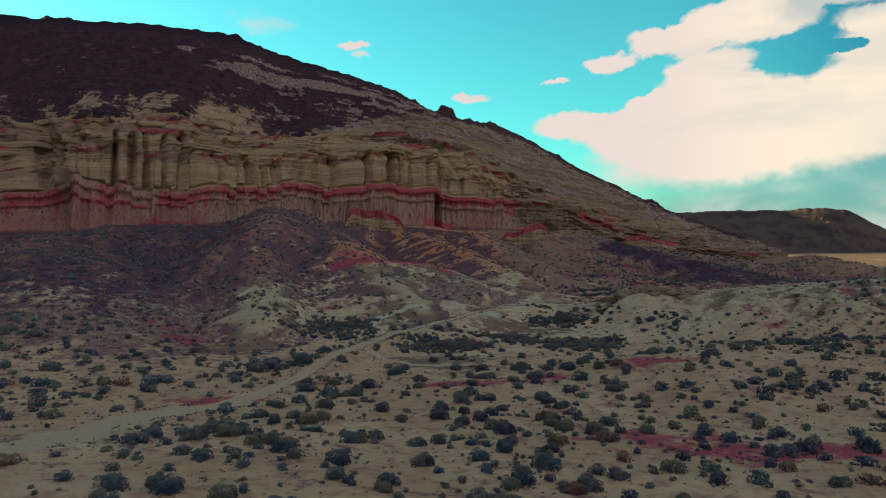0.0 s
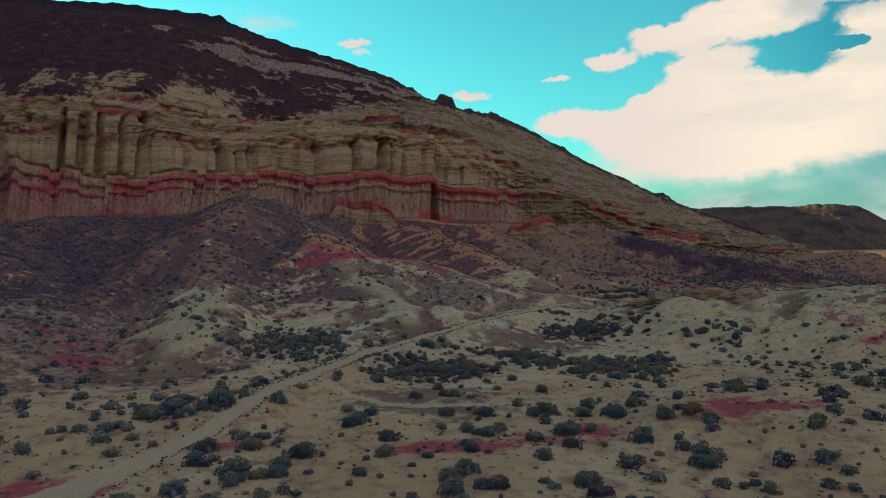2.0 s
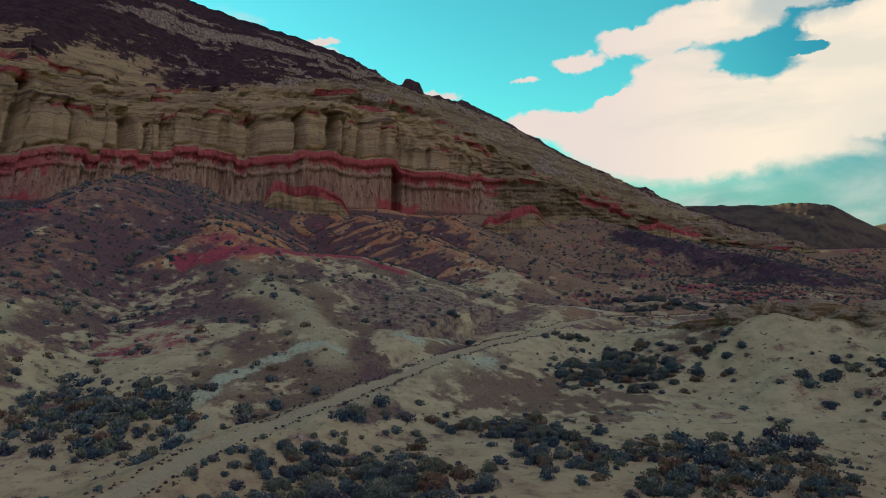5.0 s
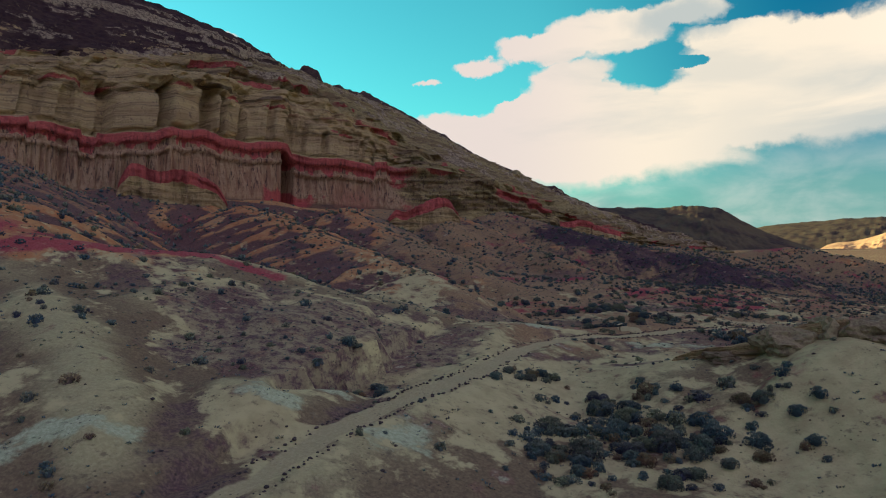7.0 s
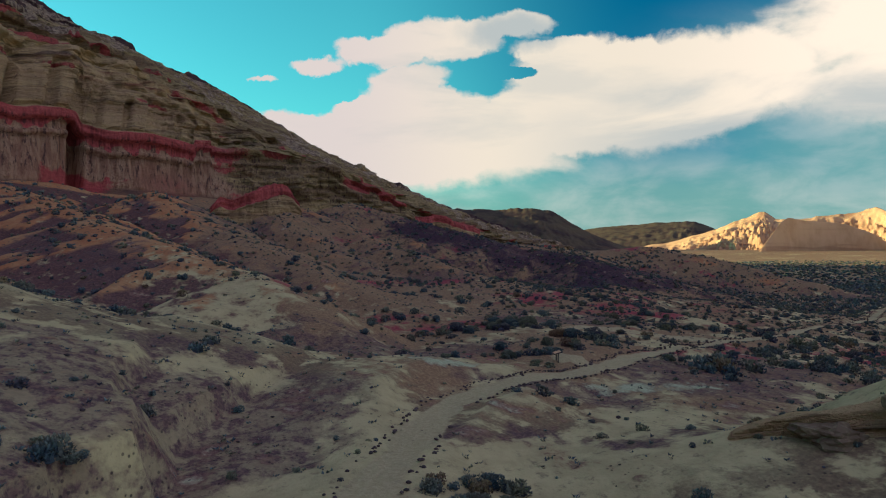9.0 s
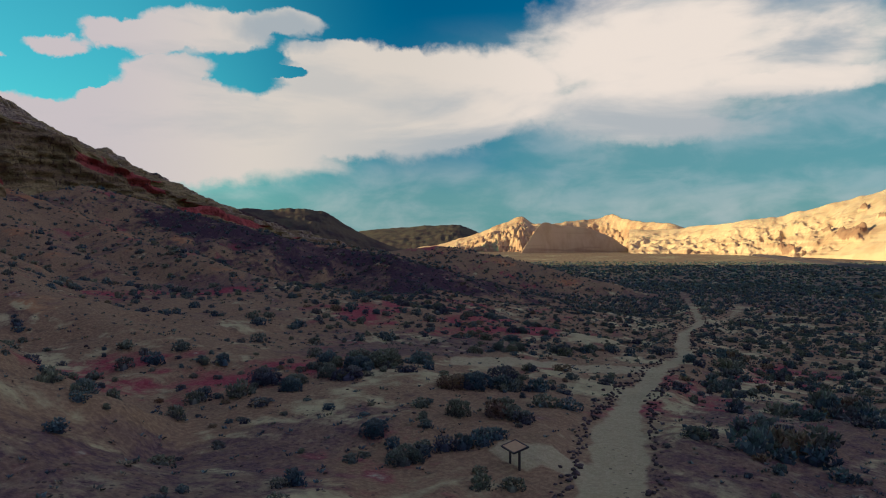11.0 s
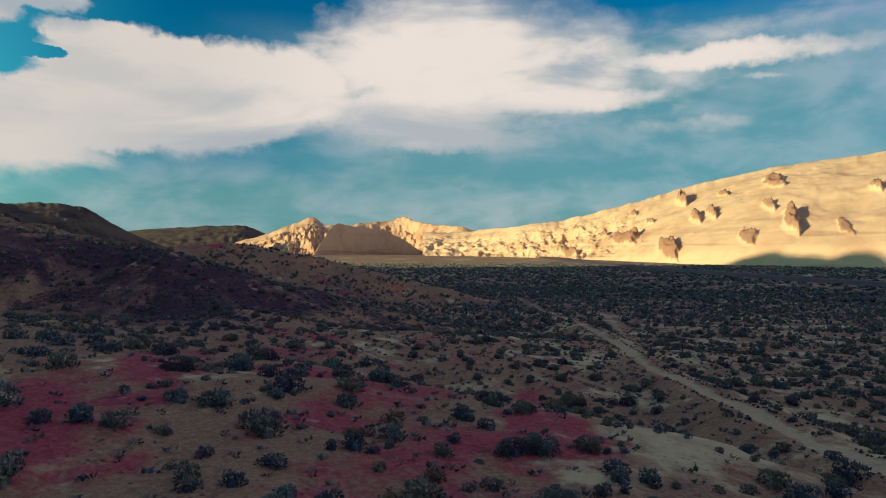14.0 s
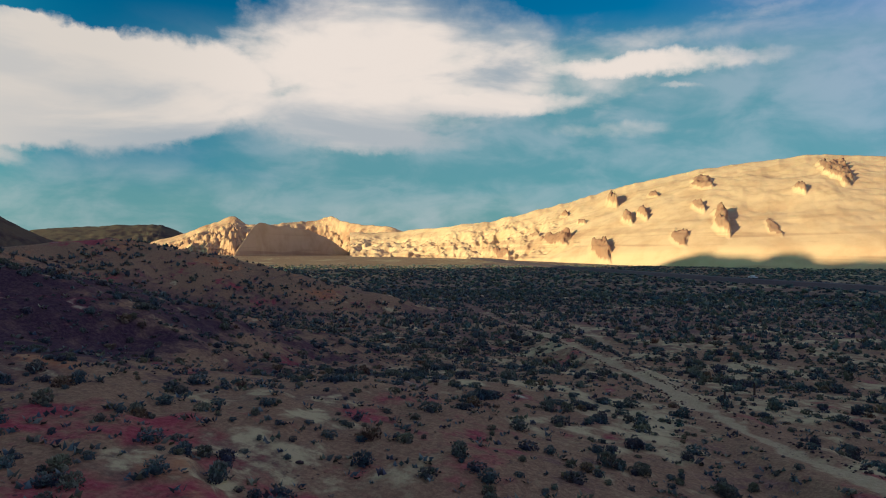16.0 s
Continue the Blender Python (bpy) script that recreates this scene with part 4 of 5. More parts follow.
build_far("hills_north", [(39.5, 1340, 1650, -6), (41, 1310, 1620, 22), (43, 1280, 1580, 30), (44.6, 1260, 1550, 44), (46.3, 1240, 1520, 59), (47.6, 1220, 1500, 73), (48.7, 1210, 1500, 83), (49.8, 1200, 1500, 94), (50.4, 1210, 1490, 92), (51.6, 1260, 1460, 77), (54, 1330, 1480, 82), (56, 1340, 1500, 84), (57.5, 1330, 1490, 92), (58.7, 1300, 1450, 82), (60.5, 1150, 1380, 68), (62.5, 1100, 1300, 62), (65, 1100, 1300, 40)],
          MESAS, "sunlit eroded sandstone mesas across the plain", 360, 90, 1.2)
build_far("mesa_north", [(49.6, 1066, 1079, -6), (50, 1075, 1088, 8), (50.8, 1093, 1106, 32), (51.6, 1112, 1125, 54), (52.1, 1124, 1137, 61), (53, 1148, 1161, 60), (54.2, 1181, 1194, 58), (55.3, 1213, 1226, 57), (56.3, 1245, 1258, 50), (57.2, 1275, 1288, 42), (58.2, 1311, 1324, 28), (59.2, 1349, 1362, 12), (60, 1381, 1394, -6)],
          EAST, "sandstone mesa with a steep shaded face", 260, 90, 0.7, steep=0.7)
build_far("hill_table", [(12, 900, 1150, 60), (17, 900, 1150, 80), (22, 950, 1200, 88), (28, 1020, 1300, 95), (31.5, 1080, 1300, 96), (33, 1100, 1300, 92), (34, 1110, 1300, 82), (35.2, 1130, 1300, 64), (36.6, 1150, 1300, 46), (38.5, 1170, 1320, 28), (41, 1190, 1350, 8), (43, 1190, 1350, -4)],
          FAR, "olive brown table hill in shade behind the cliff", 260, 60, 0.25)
build_far("ridge_far", [(31, 1900, 2300, -5), (33, 1900, 2300, 40), (36, 1900, 2300, 85), (40, 1900, 2300, 102), (43, 1900, 2300, 110), (45, 1900, 2300, 106), (47, 1900, 2300, 70), (50, 1900, 2300, 30), (54, 1900, 2300, -5)],
          FAR, "low dark ridge on the horizon", 160, 30, 0.2)


# ---- shrubs ----
def shrub_mesh(name, mat, tufts, size, seed, height=0.75):
    """A domed bush 1 m across: a crowd of upright tufts of short leaves round a dense twiggy core."""
    r = random.Random(seed)
    verts, faces = [], []
    lobes = []
    for _ in range(11):
        a, q = r.uniform(0, 6.283), 0.36 * math.sqrt(r.random())
        lobes.append((q * math.cos(a), q * math.sin(a), height * (0.5 - 1.9 * q * q) * r.uniform(0.75, 1.05), r.uniform(0.13, 0.2)))
    # the core
    core = 7 if tufts > 60 else 5 if tufts > 12 else 0
    ring = [(r.uniform(0.2, 0.27), r.uniform(0.16, 0.24) * height) for _ in range(core)]
    for k in range(core):
        a, b = 6.283 * k / core, 6.283 * (k + 1) / core
        (ra, ha), (rb, hb) = ring[k], ring[(k + 1) % core]
        i = len(verts)
        verts += [(ra * math.cos(a), ra * math.sin(a), -0.05), (rb * math.cos(b), rb * math.sin(b), -0.05), (rb * math.cos(b) * 0.8, rb * math.sin(b) * 0.8, hb), (ra * math.cos(a) * 0.8, ra * math.sin(a) * 0.8, ha), (0, 0, 0.38 * height)]
        faces += [(i, i + 1, i + 2), (i, i + 2, i + 3), (i + 3, i + 2, i + 4)]
    for _ in range(tufts):
        lx, ly, lz, lr = r.choice(lobes)
        a, e = r.uniform(0, 6.283), math.asin(r.uniform(-0.35, 1))
        d = Vector((math.cos(a) * math.cos(e), math.sin(a) * math.cos(e), math.sin(e)))
        drop = r.random() if e < 0.5 else 0.0
        p = Vector((lx * (1 + 0.12 * drop), ly * (1 + 0.12 * drop), lz * (1 - 0.9 * drop))) + d * lr * r.uniform(0.8, 1.08)
        d = (d + Vector((r.uniform(-0.7, 0.7), r.uniform(-0.7, 0.7), r.uniform(0.1, 1.1)))).normalized()
        side = d.cross(Vector((r.uniform(-1, 1), r.uniform(-1, 1), r.uniform(-1, 1)))).normalized() * size
        i = len(verts)
        p.z = max(p.z, 0.02)
        verts += [tuple(p - d * size * 0.5 - side * 0.7), tuple(p - d * size * 0.5 + side * 0.7), tuple(p + d * size * 1.25)]
        faces += [(i, i + 1, i + 2)]
    me = bpy.data.meshes.new(name)
    me.from_pydata(verts, [], faces)
    # height within the bush, for the pale tops and dark bases of its colour
    top = max(v[2] for v in verts)
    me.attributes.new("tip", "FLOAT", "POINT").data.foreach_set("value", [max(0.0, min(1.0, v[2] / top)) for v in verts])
    me.materials.append(mat)
    return me


def twig_mesh(seed):
    r = random.Random(seed)
    verts, faces = [], []
    for _ in range(9):
        a, l = r.uniform(0, 6.283), r.uniform(0.3, 0.5)
        tip = Vector((math.cos(a) * l * 0.7, math.sin(a) * l * 0.7, l * 0.8))
        i = len(verts)
        for q, w in ((Vector((0, 0, -0.08)), 0.018), (tip, 0.006)):
            verts += [tuple(q + Vector((math.cos(k * 2.09), math.sin(k * 2.09), 0)) * w) for k in range(3)]
        faces += [(i + k, i + (k + 1) % 3, i + 3 + (k + 1) % 3, i + 3 + k) for k in range(3)]
    me = bpy.data.meshes.new("woody_base")
    me.from_pydata(verts, [], faces)
    me.materials.append(TWIG)
    return me


def scatter_places():
    """Where shrubs stand: x, y, size, dryness."""
    rs = np.random.RandomState(21)
    n = 90000
    x, y = rs.uniform(-130, 330, n), rs.uniform(12, 330, n)
    d, zb, run = along(x, y, BASE)
    dt = path_distance(x, y)
    flat = ease(125, 100, y)
    dens = 0.16 + 0.5 * fbm(x / 14, y / 14, 4) + 0.17 * flat + 0.16 * ease(35, 80, x) + 0.2 * ease(125, 80, d)
    dens = dens * ease(2, 20, d) - 0.4 * spots(x, y, TAN_SPOTS) * (1 - flat) - 0.4 * spots(x, y, PALE_SPOTS) + 0.06 * ease(120, 60, d)
    dens = dens + 0.22 * ease(-25, -40, x) * ease(100, 118, y)
    dens = dens + 0.3 * ease(50, 70, x) - 0.1 * ease(24, 14, np.minimum(along(x, y, SPURS[11][0])[0], along(x, y, SPURS[13][0])[0])) + 0.12 * ease(95, 60, y)
    dens = dens - 0.12 * ease(96, 104, y) * ease(152, 140, y) * ease(-8, 0, x) * ease(45, 38, x)
    dens = dens + 1.1 * spots(x, y, THICKETS)
    keep = (rs.rand(n) < np.clip(dens, 0.03, 0.95)) & (dt > 1.7)
    big = rs.rand(n)
    open_flat = np.maximum(flat, ease(40, 70, x))
    size = (0.4 + (0.9 + 0.6 * flat + 0.15 * open_flat) * big ** 2.3) * (1.05 + 0.75 * spots(x, y, THICKETS)) * np.where(d < 95, 0.9, 1) * (1 - 0.2 * ease(40, 25, along(x, y, SPURS[11][0])[0])) * np.where(dt < 2.4, 0.6, 1)
    dry = rs.rand(n) < 0.05 + 0.12 * ease(150, 135, y) * ease(95, 112, y)
    x, y, size, dry = x[keep], y[keep], size[keep], dry[keep]
    for cx, cy, rx, ry, k in CROWDS:
        a, q = rs.uniform(0, 6.283, k), np.sqrt(rs.rand(k)) * rs.uniform(0.75, 1.1, k)
        x, y = np.append(x, cx + rx * q * np.cos(a)), np.append(y, cy + ry * q * np.sin(a))
        size, dry = np.append(size, rs.uniform(0.65, 1.5, k) * (1.15 - 0.4 * q)), np.append(dry, rs.rand(k) < 0.14)
    for bx, by, s_ in BUSHES:
        x, y, size, dry = np.append(x, bx), np.append(y, by), np.append(size, s_), np.append(dry, False)
    clear = path_distance(x, y) > 1.6
    return x[clear], y[clear], size[clear], dry[clear]


THICKETS = [(1, 117, 8, 4), (-23, 125, 10, 3), (27, 146, 9, 5), (23, 120, 8, 4), (-17, 128, 6, 5), (2, 128, 4, 3), (12, 130, 5, 3), (28, 153, 5, 3), (42, 135, 5, 4), (29, 125, 5, 3), (14, 128, 4, 3), (-9, 130, 3, 3), (44, 196.5, 7, 2.5), (50, 189, 4, 1.6), (40.5, 184.5, 4, 1.2), (66, 185, 3, 1.6), (52, 175, 4, 2), (66, 178, 4, 2), (75, 190, 5, 2), (-24, 95, 5, 3)]
# close stands of sagebrush: x, y, half-widths, plants
CROWDS = [(-1, 116, 8, 8, 210), (12.5, 126, 4, 8, 90), (23.5, 146.5, 6.5, 6, 95), (24, 119, 9, 8, 150), (-20, 129, 7, 6, 150), (9, 160.5, 2.5, 1.3, 8), (23.5, 159, 3, 2, 14)]
BUSHES = [(14, 92.9, 2.2), (16.7, 91.9, 2.4), (11.8, 87.4, 2.3), (26, 153, 2.0), (40.6, 181.6, 1.3), (39.8, 181.9, 1.1), (41.4, 181.6, 1.2), (37.4, 182.4, 1.3), (38.3, 182.6, 1.1), (37.6, 178.9, 1.0), (38.4, 178.2, 1.0), (47.6, 184.2, 1.5)]


def gz(x, y):
    dt = path_distance(np.asarray(x, float), np.asarray(y, float))
    return ground_height(x, y) - 0.1 * ease(1.55, 0.75, dt)


def joined(name, template, x, y, z, size, mat, seed, squash=(0.75, 1.15), sides=4):
    """Many copies of one small mesh in one object."""
    rs = np.random.RandomState(seed)
    tv = np.array([v.co for v in template.vertices])
    tf = np.array([p.vertices[:] for p in template.polygons])
    n, k = len(x), len(tv)
    a = rs.uniform(0, 6.283, n)
    c, s_ = np.cos(a)[:, None], np.sin(a)[:, None]
    hs = rs.uniform(*squash, n)[:, None]
    V = np.stack([(tv[:, 0] * c - tv[:, 1] * s_) * size[:, None] + x[:, None], (tv[:, 0] * s_ + tv[:, 1] * c) * size[:, None] + y[:, None], tv[:, 2] * hs * size[:, None] + z[:, None]], -1).reshape(-1, 3)
    F = (tf[None] + (np.arange(n) * k)[:, None, None]).reshape(-1, sides)
    me = bpy.data.meshes.new(name)
    me.vertices.add(len(V))
    me.vertices.foreach_set("co", V.astype(np.float32).ravel())
    me.loops.add(F.size)
    me.loops.foreach_set("vertex_index", F.ravel().astype(np.int32))
    me.polygons.add(len(F))
    me.polygons.foreach_set("loop_start", np.arange(0, F.size, sides, dtype=np.int32))
    me.update(calc_edges=True)
    me.attributes.new("plant", "FLOAT", "POINT").data.foreach_set("value", np.repeat(rs.rand(n), k).astype(np.float32))
    if "tip" in template.attributes:
        tip = np.array([d.value for d in template.attributes["tip"].data], np.float32)
        me.attributes.new("tip", "FLOAT", "POINT").data.foreach_set("value", np.tile(tip, n))
    me.materials.append(mat)
    return new(name, me)


def place_shrubs():
    x, y, size, dry = scatter_places()
    z = gz(x, y) - 0.06 * size
    near = along(x, y, [(-6, 45, 0), (2, 100, 0), (14, 150, 0), (45, 195, 0), (110, 218, 0)])[0]
    near = near * np.where(y < 112, 0.42, 1)
    near = np.minimum(near, along(x, y, [(22, 144, 0), (36, 143, 0)])[0])
    near = np.minimum(near, along(x, y, [(72, 222, 0), (88, 236, 0), (104, 240, 0)])[0])
    order = np.argsort(near - 9 * size)[:300]
    pick = np.zeros(len(x), bool)
    pick[order] = True
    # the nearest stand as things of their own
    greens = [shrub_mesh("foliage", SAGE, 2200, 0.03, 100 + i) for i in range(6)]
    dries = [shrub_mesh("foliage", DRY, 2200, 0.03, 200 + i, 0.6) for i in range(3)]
    stems = [twig_mesh(300 + i) for i in range(3)]
    r = random.Random(5)
    for i in np.where(pick)[0]:
        ob = new("rabbitbrush" if dry[i] else "sagebrush")
        ob.matrix_world = pose(x[i], y[i], z[i], 0, 0, r.uniform(0, 360)) @ Matrix.Diagonal((size[i], size[i] * r.uniform(0.85, 1.15), size[i] * r.uniform(0.8, 1.15), 1))
        tagged(ob, "dry straw-coloured desert shrub on sandy ground" if dry[i] else "low grey-green sagebrush on sandy ground", "shrub", "desert shrubs on the flat")
        for name, meshes in (("foliage", dries if dry[i] else greens), ("woody_base", stems)):
            part_ob = new(name, r.choice(meshes))
            part_ob.parent = ob
    rest = ~pick
    rs = np.random.RandomState(3)
    kind = rs.randint(0, 3, len(x))
    tiers = (("near", near < 14, 340, 0.06), ("near", (near >= 14) & (near < 32), 130, 0.095), ("mid", (near >= 32) & (near < 70), 40, 0.165), ("far", near >= 70, 10, 0.3))
    for tier, inside, tufts, leaf in tiers:
        for k in range(3):
            for flag, mat, tag, lab in ((False, SAGE, "sagebrush_scatter", "scattered grey-green sagebrush over the desert floor"), (True, DRY, "rabbitbrush_scatter", "scattered dry straw-coloured brush over the desert floor")):
                m = rest & (kind == k) & (dry == flag) & inside
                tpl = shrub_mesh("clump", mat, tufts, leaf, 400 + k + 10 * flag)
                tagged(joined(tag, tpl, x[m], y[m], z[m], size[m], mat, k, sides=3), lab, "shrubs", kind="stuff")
    # seedlings and dead tufts between the shrubs
    n = 60000
    tx, ty = rs.uniform(-100, 170, n), rs.uniform(35, 310, n)
    ok = (along(tx, ty, TRAIL)[0] > 1.6) & (rs.rand(n) < 0.35 + 0.7 * fbm(tx / 9, ty / 9, 3) + 0.6 * spots(tx, ty, GRAVEL_SPOTS) + 0.4 * ease(135, 90, along(tx, ty, BASE)[0]) + 0.35 * ease(45, 70, tx))
    tx, ty = tx[ok], ty[ok]
    tagged(joined("tufts", shrub_mesh("clump", SAGE, 6, 0.24, 55, 0.7), tx, ty, gz(tx, ty) - 0.02, rs.uniform(0.18, 0.45, len(tx)) * (1 + 0.5 * ease(50, 80, tx)), SAGE, 12, sides=3), "small grey tufts and seedlings dotting the sand", "shrubs", kind="stuff")
    # the far plain
    n = 38000
    fx, fy = rs.uniform(200, 900, n), rs.uniform(-80, 620, n)
    ok = (rs.rand(n) < 0.7 + 0.9 * fbm(fx / 40, fy / 25, 3)) & (np.hypot(fx - 40, fy - 190) > 230) & (np.hypot(fx - 40, fy - 190) < 640 + 90 * rs.rand(n)) & (np.abs((fx - 406) * 0.574 - (fy - 174) * 0.82) > 13)
    fx, fy = fx[ok], fy[ok]
    tpl = shrub_mesh("clump", SAGE, 7, 0.4, 77, 0.6)
    tagged(joined("far_brush", tpl, fx, fy, ground_height(fx, fy), rs.uniform(1.0, 2.6, len(fx)), SAGE, 9, (0.5, 0.8), sides=3), "dark sagebrush covering the far plain", "shrubs", kind="stuff")


place_shrubs()


# ---- stones ----
def stone_mesh(name, seed, mat):
    r = random.Random(seed)
    bm = bmesh.new()
    bmesh.ops.create_icosphere(bm, subdivisions=1, radius=0.5)
    ax = Vector((r.uniform(0.8, 1.2), r.uniform(0.6, 1), r.uniform(0.45, 0.75)))
    for v in bm.verts:
        v.co = Vector((v.co.x * ax.x, v.co.y * ax.y, v.co.z * ax.z)) * r.uniform(0.75, 1.15)
    me = bpy.data.meshes.new(name)
    bm.to_mesh(me)
    bm.free()
    me.materials.append(mat)
    return me


def place_stones():
    rs = np.random.RandomState(11)
    tr = np.array(TRAIL, float)[:, :2]
    seg = np.linalg.norm(np.diff(tr, axis=0), axis=1)
    run = np.concatenate([[0], np.cumsum(seg)])
    px, py, sz = [], [], []
    for side in (-1, 1):
        s_ = np.arange(62, run[-1] - 40, 0.3)
        s_ = s_ + rs.uniform(-0.2, 0.2, len(s_))
        s_ = s_[perlin(s_ / 9 + 4 * side, 0.5) + rs.uniform(-0.3, 0.3, len(s_)) > -0.28]
        t = np.stack([np.interp(s_, run, tr[:, k]) for k in (0, 1)], 1)
        t2 = np.stack([np.interp(s_ + 0.5, run, tr[:, k]) for k in (0, 1)], 1)
        d = t2 - t
        d /= np.maximum(np.linalg.norm(d, axis=1), 1e-6)[:, None]
        o = side * (1.6 * path_width(t[:, 0], t[:, 1]) + rs.normal(0, 0.16, len(s_)))
        px.append(t[:, 0] + d[:, 1] * o)
        py.append(t[:, 1] - d[:, 0] * o)
        sz.append(rs.uniform(0.12, 0.3, len(s_)) * np.where(t[:, 0] > 75, 0.8, 1))
        # heaped in several rows round the sign
        many = np.arange(np.interp(30, tr[:, 0], run), np.interp(62, tr[:, 0], run), 0.34)
        t = np.stack([np.interp(many, run, tr[:, k]) for k in (0, 1)], 1)
        d = np.stack([np.interp(many + 0.5, run, tr[:, k]) for k in (0, 1)], 1) - t
        d /= np.maximum(np.linalg.norm(d, axis=1), 1e-6)[:, None]
        o = side * (1.2 + np.abs(rs.normal(0, 0.3, len(many))))
        px.append(t[:, 0] + d[:, 1] * o)
        py.append(t[:, 1] - d[:, 0] * o)
        sz.append(rs.uniform(0.12, 0.32, len(many)))
    x, y, size = np.concatenate(px), np.concatenate(py), np.concatenate(sz)
    z = gz(x, y) + size * 0.12
    meshes = [stone_mesh("stone", 500 + i, STONE) for i in range(6)]
    near = np.argsort(np.hypot(x - 36, y - 174))[:290]
    border = tagged(new("trail_edging"), "rows of dark stones lining the sandy footpath", "stone border")
    pick = np.zeros(len(x), bool)
    pick[near] = True
    for i in near:
        ob = new("stone", meshes[rs.randint(6)])
        ob.parent = border
        ob.matrix_world = pose(x[i], y[i], z[i], rs.uniform(-15, 15), rs.uniform(-15, 15), rs.uniform(0, 360)) @ Matrix.Diagonal((size[i], size[i], size[i], 1))
    far = tagged(joined("edging_stones", meshes[0], x[~pick], y[~pick], z[~pick], size[~pick], STONE, 4, sides=3), "small dark stones along the far footpath", "stones", kind="stuff")
    # loose rubble
    n = 9000
    x, y = rs.uniform(-70, 150, n), rs.uniform(35, 290, n)
    d = along(x, y, BASE)[0]
    dt = along(x, y, TRAIL)[0]
    w = 0.12 + 0.6 * ease(0.05, 0.45, fbm(x / 14 + 9, y / 14, 3)) + 0.35 * ease(110, 50, d) + 0.7 * spots(x, y, [(58, 200, 9, 3), (44, 193, 6, 2), (100, 245, 10, 6), (36, 188, 6, 2)])
    ok = (rs.rand(n) < w) & (dt > 1.5)
    x, y = x[ok], y[ok]
    size = 0.10 + 0.3 * rs.rand(len(x)) ** 2.5
    tagged(joined("rubble", meshes[1], x, y, gz(x, y) + 0.02, size, STONE, 6, sides=3), "dark rubble strewn over the slopes and flats", "stones", kind="stuff")


place_stones()


# ---- rock ledges ----
def ledge(name, label, line, height, depth, layers, seed, steps=0.35):
    """A broken ledge: a bedded face along a line, its top running back into the slope."""
    pts = np.array(line, float)
    seg = np.concatenate([[0], np.cumsum(np.linalg.norm(np.diff(pts, axis=0), axis=1))])
    u = np.arange(0, seg[-1], steps)
    tt = np.interp(u, seg, np.arange(len(pts)))
    P = spline([(*p, 0) for p in line], tt)[:, :2]
    tan = np.gradient(P, axis=0)
    tan /= np.linalg.norm(tan, axis=1)[:, None]
    out = np.stack([tan[:, 1], -tan[:, 0]], 1)
    V = np.concatenate([np.linspace(0, 1, 22), np.linspace(1.06, 2, 16)])
    U, VV = np.meshgrid(u, V)
    end = np.sin(np.clip(u / seg[-1], 0, 1) * np.pi) ** 0.45
    h = height * (0.55 + 0.45 * end + 0.3 * perlin(u / 8 + seed, 0.5 + 0 * u)) * np.clip(end * 1.6, 0, 1)
    face = np.clip(VV, 0, 1)
    back = np.clip(VV - 1, 0, 1)
    push = 0.5 * height * perlin(U / 5 + seed, VV) + 0.35 * height * np.abs(perlin(U / 1.9 + seed, VV * 0.6)) + 0.12 * height * perlin(VV * 7 + seed, U / 14) - 0.25 * height * face
    off = push * (1 - back) - back * depth
    X = P[None, :, 0] + off * out[None, :, 0]
    Y = P[None, :, 1] + off * out[None, :, 1]
    g = ground_height(X, Y)
    Z = np.where(VV <= 1, g - 0.8 + (h[None] + 0.8) * face, g - 0.7 * back + h[None] * (1 - ease(0.0, 1.0, back)) + 0.1 * height * fbm(X / 3, Y / 3, 3))
    lay = np.where(VV <= 0.66, layers[0] + (layers[1] - layers[0]) * face, layers[2]) + 0.06 * fbm(U / 4, VV * 3, 3)
    red = ease(2.1, 1.99, lay) * ease(1.8, 1.9, lay)
    ob = tagged(new(name), label, "rock ledge")
    # the bedded face, and the cap that runs back into the slope
    for piece, rows in (("rock_face", slice(0, 15)), ("cap_rock", slice(14, None))):
        part_ob = mesh_grid(piece, X[rows], Y[rows], Z[rows], CLIFF, {"layer": lay[rows], "red": red[rows], "bed": 0 * lay[rows]})
        part_ob.parent = ob
    return ob


ledge("rock_ledge", "cream rock fin capped with red at the cliff foot", [(-40, 279), (-32, 280), (-24, 282), (-15, 284)], 8.0, 9, (2.25, 2.6, 1.97), 1.5)
ledge("rock_ledge", "red-capped ledge of cream rock on the apron", [(25, 292), (33, 293), (40, 295), (47, 299)], 6.5, 10, (2.25, 1.97, 1.97), 4.5)
ledge("rock_ledge", "eroded tan bank with hollows beside the footpath", [(34, 157.5), (38, 154.0), (42, 150.8), (47, 147.5), (55, 143.5)], 1.2, 6, (3.2, 3.5, 3.45), 9.5, 0.2)
ledge("rock_ledge", "red-topped cream ledge where the cliff ends", [(84, 325), (94, 328), (104, 330), (112, 333), (116, 338)], 5, 12, (2.25, 2.4, 1.97), 12.5)


def boulder(name, label, x, y, z, sx, sy, sz, seed, mat):
    bm = bmesh.new()
    bmesh.ops.create_icosphere(bm, subdivisions=4, radius=1)
    for v in bm.verts:
        q = v.co * 1.3 + Vector((seed, 0, 0))
        k = 1 + 0.5 * noise.noise(q) + 0.15 * noise.noise(q * 3) + 0.03 * math.sin(v.co.z * 14 + 3 * noise.noise(q * 2)) + 0.1 * noise.noise(q * 7)
        v.co = Vector((v.co.x * sx, v.co.y * sy, v.co.z * sz)) * k
    me = bpy.data.meshes.new(name)
    bm.to_mesh(me)
    bm.free()
    me.materials.append(mat)
    ob = new(name, me)
    ob.location = (x, y, z)
    return tagged(ob, label, "rock")


